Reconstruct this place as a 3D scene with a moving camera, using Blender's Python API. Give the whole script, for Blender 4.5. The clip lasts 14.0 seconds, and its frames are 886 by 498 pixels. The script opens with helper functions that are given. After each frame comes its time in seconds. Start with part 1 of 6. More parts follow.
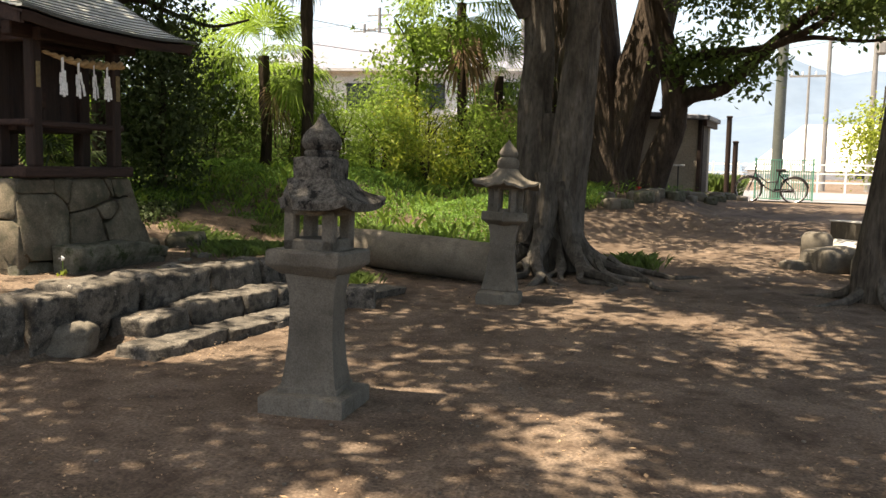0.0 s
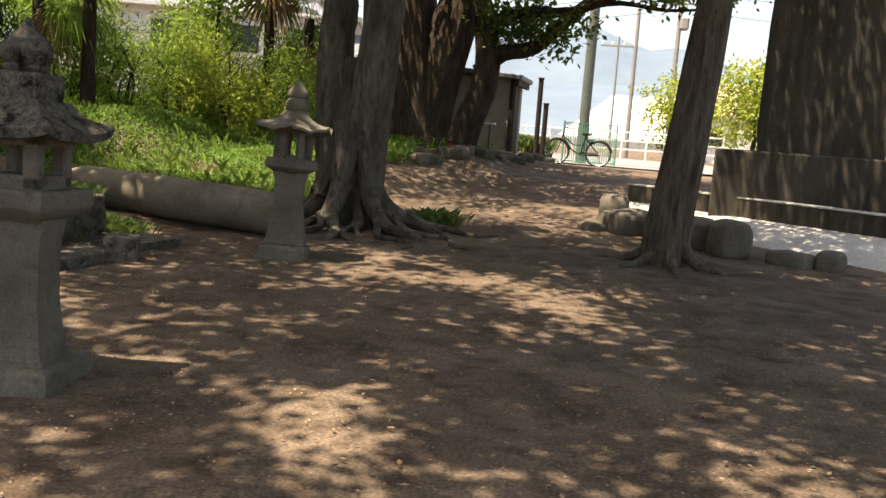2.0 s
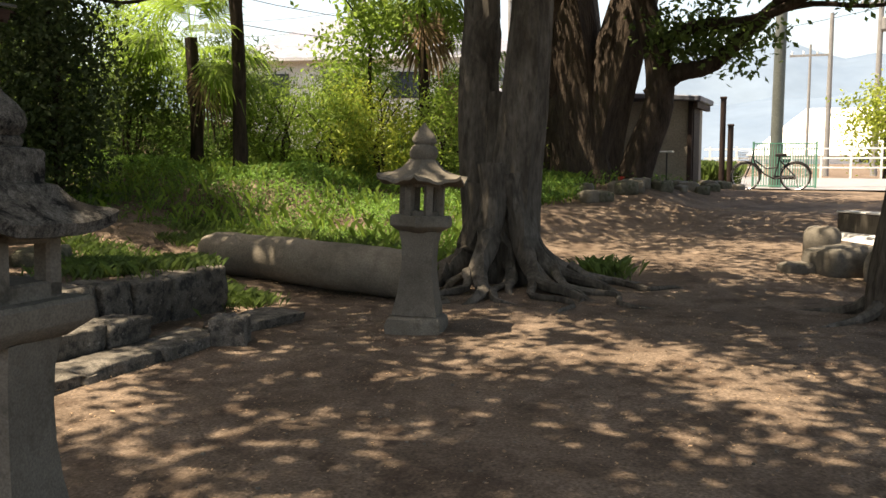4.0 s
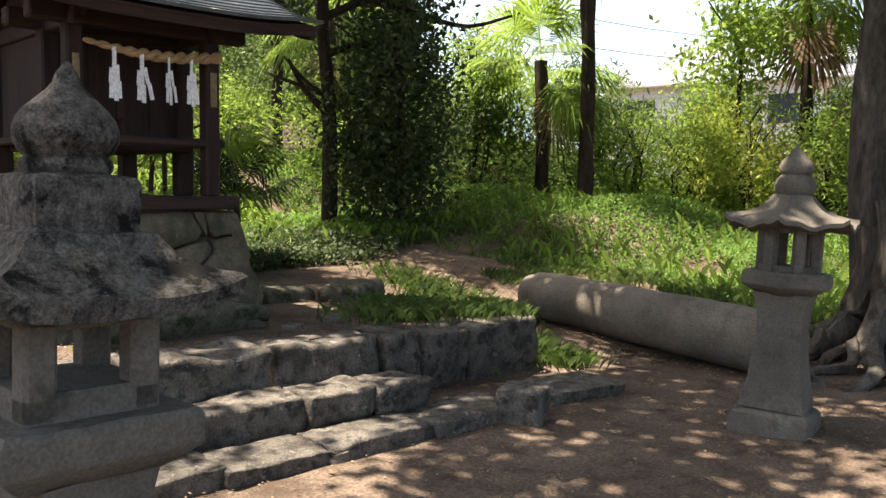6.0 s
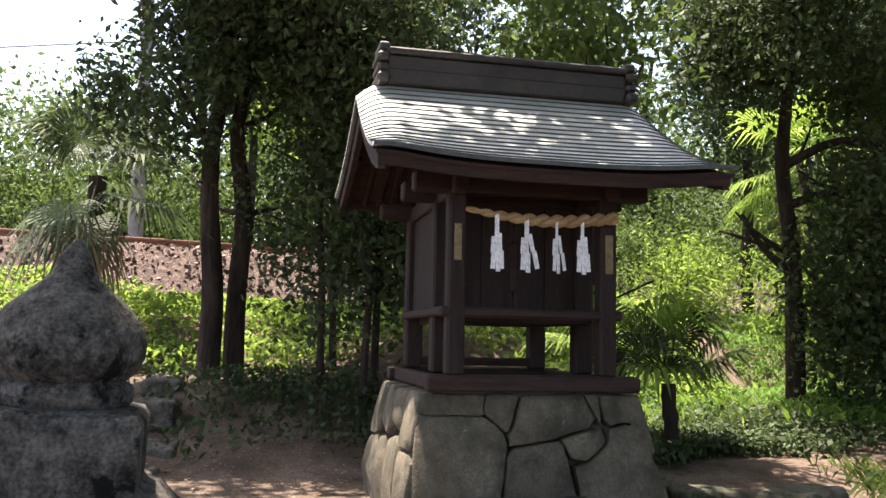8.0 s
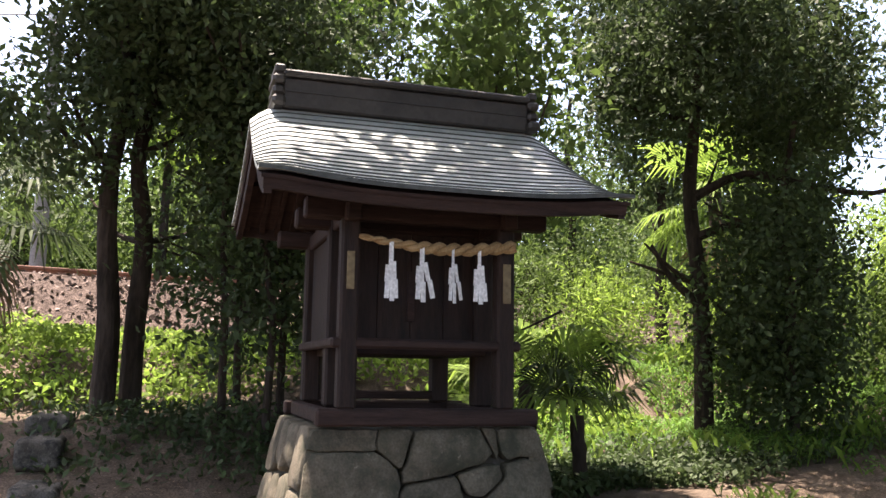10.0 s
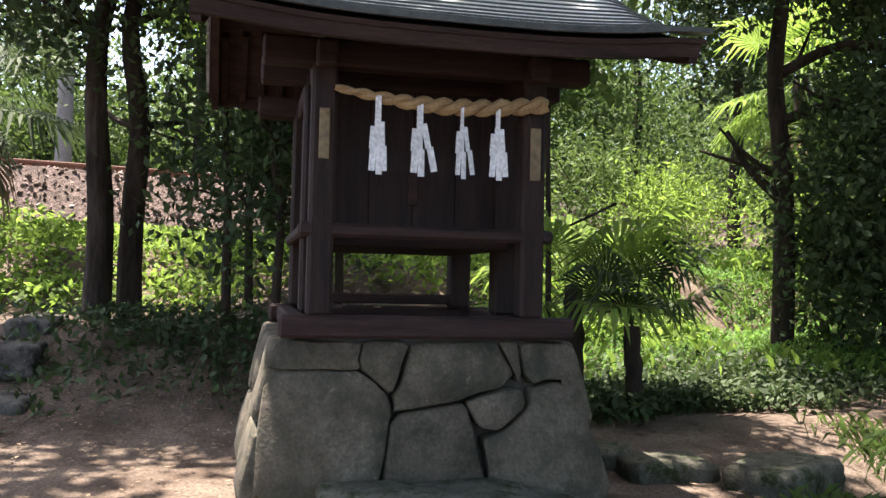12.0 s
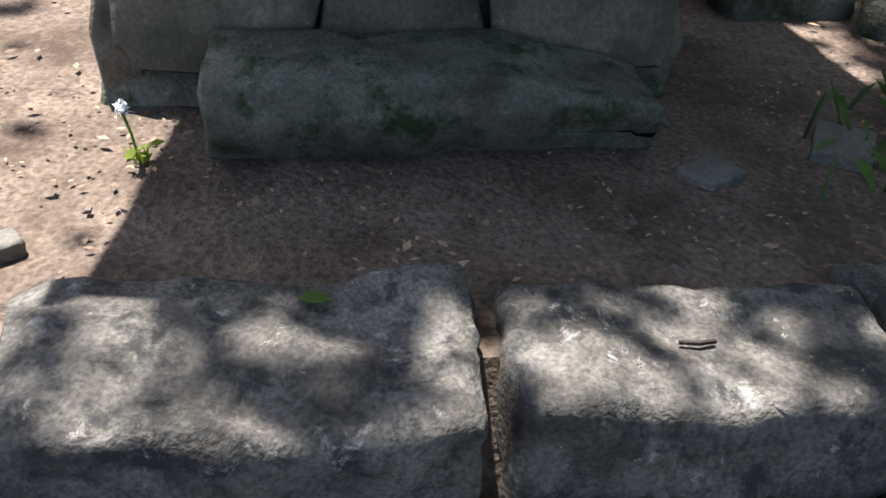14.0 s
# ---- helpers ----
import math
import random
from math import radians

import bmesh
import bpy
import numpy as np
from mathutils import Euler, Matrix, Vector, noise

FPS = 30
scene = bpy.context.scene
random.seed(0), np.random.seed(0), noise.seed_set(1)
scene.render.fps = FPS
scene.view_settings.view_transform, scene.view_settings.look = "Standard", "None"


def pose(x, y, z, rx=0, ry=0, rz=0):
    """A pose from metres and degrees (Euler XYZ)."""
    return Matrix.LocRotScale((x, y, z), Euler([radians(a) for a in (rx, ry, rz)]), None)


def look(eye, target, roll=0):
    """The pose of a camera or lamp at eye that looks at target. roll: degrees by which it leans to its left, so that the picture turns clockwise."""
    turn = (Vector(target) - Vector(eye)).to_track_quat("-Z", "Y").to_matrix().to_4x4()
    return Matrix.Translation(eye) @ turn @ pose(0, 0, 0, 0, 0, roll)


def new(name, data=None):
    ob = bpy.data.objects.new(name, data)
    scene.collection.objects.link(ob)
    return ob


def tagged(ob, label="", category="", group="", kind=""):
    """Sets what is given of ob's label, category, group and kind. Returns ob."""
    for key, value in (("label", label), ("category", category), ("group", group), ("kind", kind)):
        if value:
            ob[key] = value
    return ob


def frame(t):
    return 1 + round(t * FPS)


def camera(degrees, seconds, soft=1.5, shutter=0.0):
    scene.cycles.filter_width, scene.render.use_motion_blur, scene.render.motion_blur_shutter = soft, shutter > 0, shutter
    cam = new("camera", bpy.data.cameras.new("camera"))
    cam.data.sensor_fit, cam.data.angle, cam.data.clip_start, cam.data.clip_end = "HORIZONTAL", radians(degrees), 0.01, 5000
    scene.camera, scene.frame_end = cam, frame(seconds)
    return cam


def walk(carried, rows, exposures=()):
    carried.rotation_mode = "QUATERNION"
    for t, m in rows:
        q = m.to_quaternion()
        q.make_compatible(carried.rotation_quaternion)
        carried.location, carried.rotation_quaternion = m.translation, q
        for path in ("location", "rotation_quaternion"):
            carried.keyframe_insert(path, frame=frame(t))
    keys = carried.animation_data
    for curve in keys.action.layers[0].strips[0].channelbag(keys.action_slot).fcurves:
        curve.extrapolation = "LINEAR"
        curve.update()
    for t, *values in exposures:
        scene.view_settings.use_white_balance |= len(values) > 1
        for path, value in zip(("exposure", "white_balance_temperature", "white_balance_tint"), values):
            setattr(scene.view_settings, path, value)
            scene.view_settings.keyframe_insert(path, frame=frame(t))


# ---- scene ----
cam = camera(54.6, 14.0)
PATH = [
    (0, (3.409, -1.552, 1.369), (2.697, 0.307, 1.18), 1.1),
    (0.5, (3.444, -1.441, 1.336), (2.641, 0.383, 1.171), 0.4),
    (1, (3.481, -1.328, 1.301), (2.697, 0.503, 1.112), -0.1),
    (1.5, (3.516, -1.217, 1.268), (2.95, 0.686, 1.021), 2.1),
    (2, (3.533, -0.849, 1.288), (3.229, 1.109, 1.015), 4.1),
    (2.5, (3.551, -0.45, 1.309), (3.129, 1.487, 1.047), 1.7),
    (2.7, (3.538, -0.305, 1.316), (3.043, 1.615, 1.053), 1.0),
    (4.8, (3.406, 1.165, 1.382), (2.551, 2.963, 1.196), 0.9),
    (5, (3.33, 1.325, 1.383), (2.41, 3.089, 1.186), 1.2),
    (5.5, (3.182, 1.623, 1.325), (1.992, 3.22, 1.139), 1.4),
    (6, (2.973, 1.974, 1.392), (1.555, 3.377, 1.249), 0.6),
    (6.5, (2.815, 2.268, 1.414), (1.154, 3.38, 1.376), -0.8),
    (7, (2.632, 2.554, 1.431), (0.792, 3.339, 1.4), -0.8),
    (7.5, (2.459, 2.78, 1.487), (0.56, 3.405, 1.537), 0.9),
    (8, (2.404, 2.986, 1.521), (0.461, 3.413, 1.73), 1.2),
    (8.5, (2.425, 3.068, 1.51), (0.536, 3.625, 1.857), 0.5),
    (10.8, (1.996, 3.406, 1.529), (0.1, 3.994, 1.774), 0.4),
    (11, (1.826, 3.47, 1.491), (-0.07, 4.059, 1.734), -0.1),
    (11.5, (1.505, 3.631, 1.483), (-0.397, 4.219, 1.676), -0.3),
    (12, (1.185, 3.845, 1.479), (-0.763, 4.293, 1.551), 1.4),
    (12.5, (0.827, 4.008, 1.418), (-1.129, 4.342, 1.164), 3.1),
    (13, (0.519, 4.117, 1.555), (-1.278, 4.358, 0.709), 1.7),
    (13.5, (0.193, 4.333, 1.465), (-1.456, 4.488, 0.343), 1.0),
    (14, (-0.208, 4.442, 1.469), (-1.826, 4.713, 0.325), 3.5),
]
walk(cam, [(t, look(eye, target, roll)) for t, eye, target, roll in PATH], [(0, 1.8, 8100, 12), (2.5, 1.66, 8300, 12), (5, 1.78, 8000, 12), (6.5, 2.22, 7000, 16), (8.2, 2.34, 6900, 17), (11, 2.36, 6850, 20), (12.3, 2.44, 6300, 14), (13.0, 2.08, 5950, 13), (14, 2.05, 5850, 13)])

# ---------------------------------------------------------------- world, sun
world = bpy.data.worlds.new("world")
scene.world = world
world.use_nodes = True
_wn = world.node_tree.nodes
_sky = _wn.new("ShaderNodeTexSky")
_sky.sky_type = "NISHITA"
_sky.sun_disc = False
SUN_ELEV, SUN_TO = 71.5, (-0.855, -0.519)      # the sun stands towards -x, -y
_sky.sun_elevation = radians(SUN_ELEV)
_sky.sun_rotation = math.atan2(SUN_TO[0], SUN_TO[1])
_sky.air_density, _sky.dust_density = 1.0, 3.0
world.node_tree.links.new(_sky.outputs[0], _wn["Background"].inputs[0])
_wn["Background"].inputs[1].default_value = 0.12
sun = new("sun", bpy.data.lights.new("sun", "SUN"))
sun.data.energy, sun.data.angle, sun.data.color = 5.0, radians(0.53), (1.0, 0.93, 0.82)
_h = math.hypot(*SUN_TO)
sun.matrix_world = look((0, 0, 0), (-SUN_TO[0] / _h * math.cos(radians(SUN_ELEV)), -SUN_TO[1] / _h * math.cos(radians(SUN_ELEV)), -math.sin(radians(SUN_ELEV))))

rng = np.random.default_rng(7)


# ---------------------------------------------------------------- materials
def mat(name, c1, c2, scale=4.0, rough=0.85, bump=0.3, fine=40.0, c3=None, spots=0.0, metal=0.0, spec=0.4,
        rand=0.0, island=0.0, trans=0.0, stretch=(1, 1, 1), bump_dist=0.006, speck=0.55, c3s=None, c3w=0.18, c4=None, c4s=20.0, c4p=0.62):
    """Two scales of noise over two colours, spots of a third, crusts of a fourth, fine relief."""
    m = bpy.data.materials.new(name)
    m.use_nodes = True
    nt = m.node_tree
    b = nt.nodes["Principled BSDF"]
    L = nt.links.new
    geo = nt.nodes.new("ShaderNodeTexCoord")
    mp = nt.nodes.new("ShaderNodeMapping")
    mp.inputs["Scale"].default_value = stretch
    L(geo.outputs["Object"], mp.inputs[0])
    co = mp.outputs[0]
    if rand:                                        # every piece is cut from another part of the stone
        sh = nt.nodes.new("ShaderNodeVectorMath")
        sh.operation = "MULTIPLY_ADD"
        sh.inputs[1].default_value = (37.0, 23.0, 51.0)
        L(nt.nodes.new("ShaderNodeObjectInfo").outputs["Random"], sh.inputs[0]), L(co, sh.inputs[2])
        co = sh.outputs[0]
    n1 = nt.nodes.new("ShaderNodeTexNoise")
    n1.inputs["Scale"].default_value, n1.inputs["Detail"].default_value, n1.inputs["Roughness"].default_value = scale, 6, 0.65
    L(co, n1.inputs["Vector"])
    r1 = nt.nodes.new("ShaderNodeValToRGB")
    r1.color_ramp.elements[0].position, r1.color_ramp.elements[1].position = 0.32, 0.68
    r1.color_ramp.elements[0].color, r1.color_ramp.elements[1].color = (*c1, 1), (*c2, 1)
    L(n1.outputs["Fac"], r1.inputs[0])
    col = r1.outputs[0]
    n2 = nt.nodes.new("ShaderNodeTexNoise")
    n2.inputs["Scale"].default_value, n2.inputs["Detail"].default_value = fine, 4
    L(co, n2.inputs["Vector"])
    mul = nt.nodes.new("ShaderNodeMix")
    mul.data_type, mul.blend_type = "RGBA", "MULTIPLY"
    mul.inputs["Factor"].default_value = speck
    r2 = nt.nodes.new("ShaderNodeValToRGB")
    r2.color_ramp.elements[0].position, r2.color_ramp.elements[1].position = 0.3, 0.7
    r2.color_ramp.elements[0].color, r2.color_ramp.elements[1].color = (0.45, 0.45, 0.45, 1), (1.25, 1.25, 1.25, 1)
    L(n2.outputs["Fac"], r2.inputs[0])
    L(col, mul.inputs["A"]), L(r2.outputs[0], mul.inputs["B"])
    col = mul.outputs["Result"]
    if c3:
        n3 = nt.nodes.new("ShaderNodeTexNoise")
        n3.inputs["Scale"].default_value, n3.inputs["Detail"].default_value, n3.inputs["Roughness"].default_value = c3s or scale * 2.3, 8, 0.7
        n3.inputs["Distortion"].default_value = 0.15
        L(co, n3.inputs["Vector"])
        r3 = nt.nodes.new("ShaderNodeValToRGB")
        r3.color_ramp.elements[0].position, r3.color_ramp.elements[1].position = 0.65 - spots * 0.2 - c3w / 2, 0.65 - spots * 0.2 + c3w / 2
        L(n3.outputs["Fac"], r3.inputs[0])
        mx = nt.nodes.new("ShaderNodeMix")
        mx.data_type = "RGBA"
        L(r3.outputs[0], mx.inputs["Factor"]), L(col, mx.inputs["A"])
        mx.inputs["B"].default_value = (*c3, 1)
        col = mx.outputs["Result"]
    if c4:
        n4 = nt.nodes.new("ShaderNodeTexNoise")
        n4.inputs["Scale"].default_value, n4.inputs["Detail"].default_value, n4.inputs["Roughness"].default_value = c4s, 7, 0.75
        n4.inputs["Distortion"].default_value = 0.4
        L(co, n4.inputs["Vector"])
        r4 = nt.nodes.new("ShaderNodeValToRGB")
        r4.color_ramp.elements[0].position, r4.color_ramp.elements[1].position = c4p - 0.03, c4p + 0.05
        L(n4.outputs["Fac"], r4.inputs[0])
        m4 = nt.nodes.new("ShaderNodeMix")
        m4.data_type = "RGBA"
        L(r4.outputs[0], m4.inputs["Factor"]), L(col, m4.inputs["A"])
        m4.inputs["B"].default_value = (*c4, 1)
        col = m4.outputs["Result"]
    if rand or island:
        src = nt.nodes.new("ShaderNodeObjectInfo").outputs["Random"] if rand else nt.nodes.new("ShaderNodeNewGeometry").outputs["Random Per Island"]
        hs = nt.nodes.new("ShaderNodeHueSaturation")
        mr = nt.nodes.new("ShaderNodeMapRange")
        k = rand or island
        mr.inputs["To Min"].default_value, mr.inputs["To Max"].default_value = 1 - k, 1 + k
        L(src, mr.inputs[0]), L(mr.outputs[0], hs.inputs["Value"]), L(col, hs.inputs["Color"])
        col = hs.outputs[0]
    L(col, b.inputs["Base Color"])
    b.inputs["Roughness"].default_value, b.inputs["Metallic"].default_value = rough, metal
    b.inputs["Specular IOR Level"].default_value = spec
    if bump:
        bp = nt.nodes.new("ShaderNodeBump")
        bp.inputs["Strength"].default_value, bp.inputs["Distance"].default_value = bump, bump_dist
        ad = nt.nodes.new("ShaderNodeMath")
        ad.operation = "ADD"
        L(n1.outputs["Fac"], ad.inputs[0]), L(n2.outputs["Fac"], ad.inputs[1])
        L(ad.outputs[0], bp.inputs["Height"]), L(bp.outputs[0], b.inputs["Normal"])
    if trans:
        tr = nt.nodes.new("ShaderNodeBsdfTranslucent")
        L(col, tr.inputs["Color"])
        ms = nt.nodes.new("ShaderNodeMixShader")
        ms.inputs[0].default_value = trans
        L(b.outputs[0], ms.inputs[1]), L(tr.outputs[0], ms.inputs[2])
        L(ms.outputs[0], nt.nodes["Material Output"].inputs["Surface"])
    return m


def plain(name, c, rough=0.5, metal=0.0):
    return mat(name, tuple(v * 0.9 for v in c), tuple(min(1, v * 1.08) for v in c), 6, rough, 0.05, 60, metal=metal)


DIRT = mat("packed_dirt", (0.084, 0.062, 0.046), (0.185, 0.141, 0.108), 1.4, 0.95, 1.0, 55, c3=(0.055, 0.038, 0.028), spots=0.35, spec=0.12, bump_dist=0.012, speck=0.9)
STONE = mat("weathered_stone", (0.085, 0.076, 0.062), (0.18, 0.163, 0.136), 3.0, 0.9, 0.5, 110, c3=(0.055, 0.05, 0.04), c3s=6, spots=0.2, spec=0.2, bump_dist=0.003)
STEP = mat("kerb_stone", (0.050, 0.045, 0.038), (0.172, 0.156, 0.134), 5.0, 0.92, 1.0, 95, c3=(0.032, 0.031, 0.029), c3s=11, c3w=0.12, spots=0.5, rand=0.12, spec=0.16, speck=0.8, c4=(0.25, 0.23, 0.205), c4s=15, c4p=0.63)
LICHEN = mat("lichen_stone", (0.034, 0.031, 0.027), (0.162, 0.152, 0.134), 34.0, 0.95, 1.0, 170, c3=(0.010, 0.010, 0.0095), c3s=8.5, c3w=0.08, spots=0.5, spec=0.12, bump_dist=0.004, speck=0.9, c4=(0.30, 0.295, 0.275), c4s=42, c4p=0.69)
WALLST = mat("base_stone", (0.075, 0.063, 0.045), (0.19, 0.162, 0.120), 3.2, 0.9, 0.8, 70, c3=(0.052, 0.052, 0.036), c3s=5.5, c3w=0.22, spots=0.5, rand=0.2, spec=0.2, c4=(0.24, 0.205, 0.155), c4s=14, c4p=0.66)
MORTAR = mat("dark_mortar", (0.04, 0.036, 0.03), (0.10, 0.09, 0.075), 8, 0.95, 0.5, 50)
# moss on loose stones; its dark tone also serves as plinth recess shade
MOSS_SHADE = mat("moss_and_shade_stone", (0.05, 0.049, 0.036), (0.16, 0.152, 0.118), 6.0, 0.95, 1.0, 90, c3=(0.030, 0.040, 0.016), c3s=8, c3w=0.12, spots=0.4, spec=0.15, c4=(0.22, 0.215, 0.185), c4s=24, c4p=0.66)
WOOD = mat("dark_wood", (0.013, 0.008, 0.007), (0.040, 0.023, 0.018), 3, 0.75, 0.6, 30, stretch=(6, 6, 0.6), spec=0.3)
WOODH = mat("dark_wood_beam", (0.018, 0.010, 0.009), (0.056, 0.031, 0.025), 3, 0.75, 0.6, 30, stretch=(6, 0.6, 6), spec=0.3)
TILE = mat("copper_roof", (0.36, 0.385, 0.375), (0.50, 0.525, 0.515), 2.2, 0.45, 0.06, 16, c3=(0.24, 0.27, 0.255), c3s=5, spots=0.3, rand=0.07, spec=0.5, speck=0.25)
# dark colour for grime and the shadow gap at each course edge
TILEEDGE = mat("roof_course_edge_shade", (0.05, 0.055, 0.052), (0.10, 0.105, 0.10), 6, 0.6, 0.2, 30)
RIDGE = mat("ridge_metal", (0.026, 0.022, 0.020), (0.052, 0.045, 0.041), 4, 0.5, 0.2, 30)
ROPE = mat("straw_rope", (0.30, 0.19, 0.09), (0.50, 0.34, 0.17), 14, 0.9, 0.6, 120)
PAPER = plain("white_paper", (0.85, 0.85, 0.86), 0.8)
BARK = mat("bark_grey", (0.044, 0.038, 0.031), (0.140, 0.126, 0.108), 5, 0.95, 1.0, 34, stretch=(1, 1, 0.3), c3=(0.034, 0.03, 0.025), spots=0.25, spec=0.12, bump_dist=0.012)
BARKF = mat("bark_furrowed", (0.05, 0.041, 0.033), (0.15, 0.128, 0.105), 9, 0.95, 1.2, 26, stretch=(1.6, 1.6, 0.22), c3=(0.035, 0.028, 0.022), c3s=12, c3w=0.14, spots=0.3, spec=0.1, bump_dist=0.03)
BARKD = mat("bark_dark", (0.022, 0.017, 0.014), (0.065, 0.05, 0.04), 6, 0.95, 1.0, 30, stretch=(1, 1, 0.25), spec=0.1, bump_dist=0.015)
BARKR = mat("bark_rough", (0.034, 0.026, 0.021), (0.10, 0.078, 0.062), 4, 0.95, 1.2, 22, stretch=(1.2, 1.2, 0.22), spec=0.1, bump_dist=0.05)
CONC = mat("pillar_stone", (0.12, 0.105, 0.083), (0.21, 0.185, 0.15), 2.2, 0.92, 0.5, 60, c3=(0.09, 0.08, 0.064), spots=0.2, spec=0.2)
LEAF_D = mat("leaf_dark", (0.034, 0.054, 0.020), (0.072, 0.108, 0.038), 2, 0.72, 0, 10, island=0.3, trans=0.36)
LEAF_M = mat("leaf_mid", (0.062, 0.102, 0.024), (0.115, 0.175, 0.044), 2, 0.72, 0, 10, island=0.25, trans=0.45)
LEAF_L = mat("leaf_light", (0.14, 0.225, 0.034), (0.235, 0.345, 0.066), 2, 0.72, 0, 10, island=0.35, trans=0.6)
LEAF_B = mat("leaf_bank", (0.080, 0.165, 0.030), (0.150, 0.275, 0.056), 1.2, 0.72, 0, 10, island=0.4, trans=0.55)
LEAF_Y = mat("leaf_yellow", (0.20, 0.27, 0.03), (0.34, 0.38, 0.06), 2, 0.55, 0, 10, island=0.3, trans=0.5)
GRASS = mat("grass_blade", (0.055, 0.095, 0.02), (0.12, 0.18, 0.04), 1.2, 0.6, 0, 10, island=0.3, trans=0.4)
LITTER = mat("dry_leaf", (0.12, 0.075, 0.045), (0.28, 0.195, 0.12), 2, 0.8, 0, 10, island=0.45)
WHITE = mat("white_wall", (0.62, 0.61, 0.58), (0.80, 0.79, 0.76), 1.0, 0.8, 0.1, 20)
PLASTER = mat("shed_plaster", (0.24, 0.21, 0.175), (0.36, 0.32, 0.27), 1.5, 0.9, 0.3, 30)
ASPHALT = mat("asphalt", (0.14, 0.14, 0.15), (0.21, 0.21, 0.22), 2, 0.9, 0.3, 80)
MONU = mat("monument_stone", (0.028, 0.025, 0.021), (0.072, 0.064, 0.052), 2.0, 0.88, 0.4, 30, stretch=(3, 3, 0.35), c3=(0.16, 0.14, 0.11), c3s=2.6, c3w=0.14, spots=-0.05, spec=0.2)
KERBW = mat("pale_kerb", (0.36, 0.36, 0.35), (0.5, 0.5, 0.49), 2, 0.85, 0.2, 40)
BLACKM = plain("black_metal", (0.03, 0.03, 0.033), 0.45, 0.4)
STEEL = plain("bare_steel", (0.45, 0.45, 0.46), 0.35, 0.9)
RUBBER = plain("black_rubber", (0.02, 0.02, 0.02), 0.8)
GREENM = plain("green_mesh", (0.10, 0.30, 0.22), 0.6)
POLEG = mat("green_grey_pole", (0.085, 0.10, 0.09), (0.14, 0.155, 0.14), 2, 0.6, 0.1, 40)
POLEC = mat("concrete_pole", (0.21, 0.205, 0.195), (0.30, 0.295, 0.28), 2, 0.85, 0.1, 40)
RED = plain("red_plastic", (0.55, 0.03, 0.03), 0.4)
ROOFB = mat("house_roof", (0.10, 0.11, 0.14), (0.18, 0.19, 0.23), 2, 0.6, 0.2, 20)
ROOFR = mat("house_roof_brown", (0.26, 0.19, 0.15), (0.38, 0.29, 0.24), 2, 0.7, 0.2, 20)
BALLAST = mat("rail_ballast", (0.06, 0.044, 0.038), (0.20, 0.15, 0.13), 11, 0.95, 1.0, 40, spec=0.1, bump_dist=0.05)
BALLAST2 = mat("ballast_stone", (0.10, 0.075, 0.066), (0.27, 0.21, 0.185), 3, 0.95, 0.2, 40, island=0.5, spec=0.1)
RUST = mat("rail_rust", (0.16, 0.075, 0.05), (0.28, 0.14, 0.10), 4, 0.8, 0.3, 40)
# blue base colour carries the distance haze over the wooded hills
MOUNT = mat("far_hill_haze", (0.092, 0.128, 0.178), (0.118, 0.158, 0.208), 0.012, 1.0, 0, 0.05, spec=0.0, speck=0.12)
GLASS = plain("window_dark", (0.05, 0.06, 0.07), 0.1)
YELLOW = plain("yellow_paint", (0.6, 0.45, 0.03), 0.5)


# ---------------------------------------------------------------- helpers of this scene
def thing(name, label, category, m=None, group="", kind=""):
    ob = new(name)
    if m is not None:
        ob.matrix_basis = m
    return tagged(ob, label, category, group, kind)


def link_mesh(name, me, material, parent=None, label="", smooth=False):
    me.materials.append(material)
    if smooth:
        me.polygons.foreach_set("use_smooth", [True] * len(me.polygons))
        me.set_sharp_from_angle(angle=radians(38))
    ob = new(name, me)
    if parent is not None:
        ob.parent = parent
    if label:
        tagged(ob, label)
    return ob


def part(name, bm, material, parent=None, label="", smooth=False):
    me = bpy.data.meshes.new(name)
    bm.to_mesh(me)
    bm.free()
    return link_mesh(name, me, material, parent, label, smooth)


def pydata(name, verts, faces, material, parent=None, label="", smooth=False):
    me = bpy.data.meshes.new(name)
    me.from_pydata(verts, [], faces)
    me.update()
    return link_mesh(name, me, material, parent, label, smooth)


def box(bm, c, s, bevel=0.0, rz=0.0, m=None):
    """A box of size s round c, with bevelled edges, into bm."""
    b2 = bmesh.new()
    bmesh.ops.create_cube(b2, size=1.0)
    bmesh.ops.scale(b2, vec=s, verts=b2.verts)
    if bevel:
        bmesh.ops.bevel(b2, geom=b2.edges[:], offset=bevel, segments=1, affect="EDGES", profile=0.5)
    bmesh.ops.transform(b2, matrix=Matrix.Translation(c) @ (m or Matrix.Rotation(radians(rz), 4, "Z")), verts=b2.verts)
    join(bm, b2)
    return bm


def join(bm, b2):
    me = bpy.data.meshes.new("tmp")
    b2.to_mesh(me)
    b2.free()
    bm.from_mesh(me)
    bpy.data.meshes.remove(me)


def boxed(c, s, bevel=0.0, rz=0.0, m=None):
    return box(bmesh.new(), c, s, bevel, rz, m)


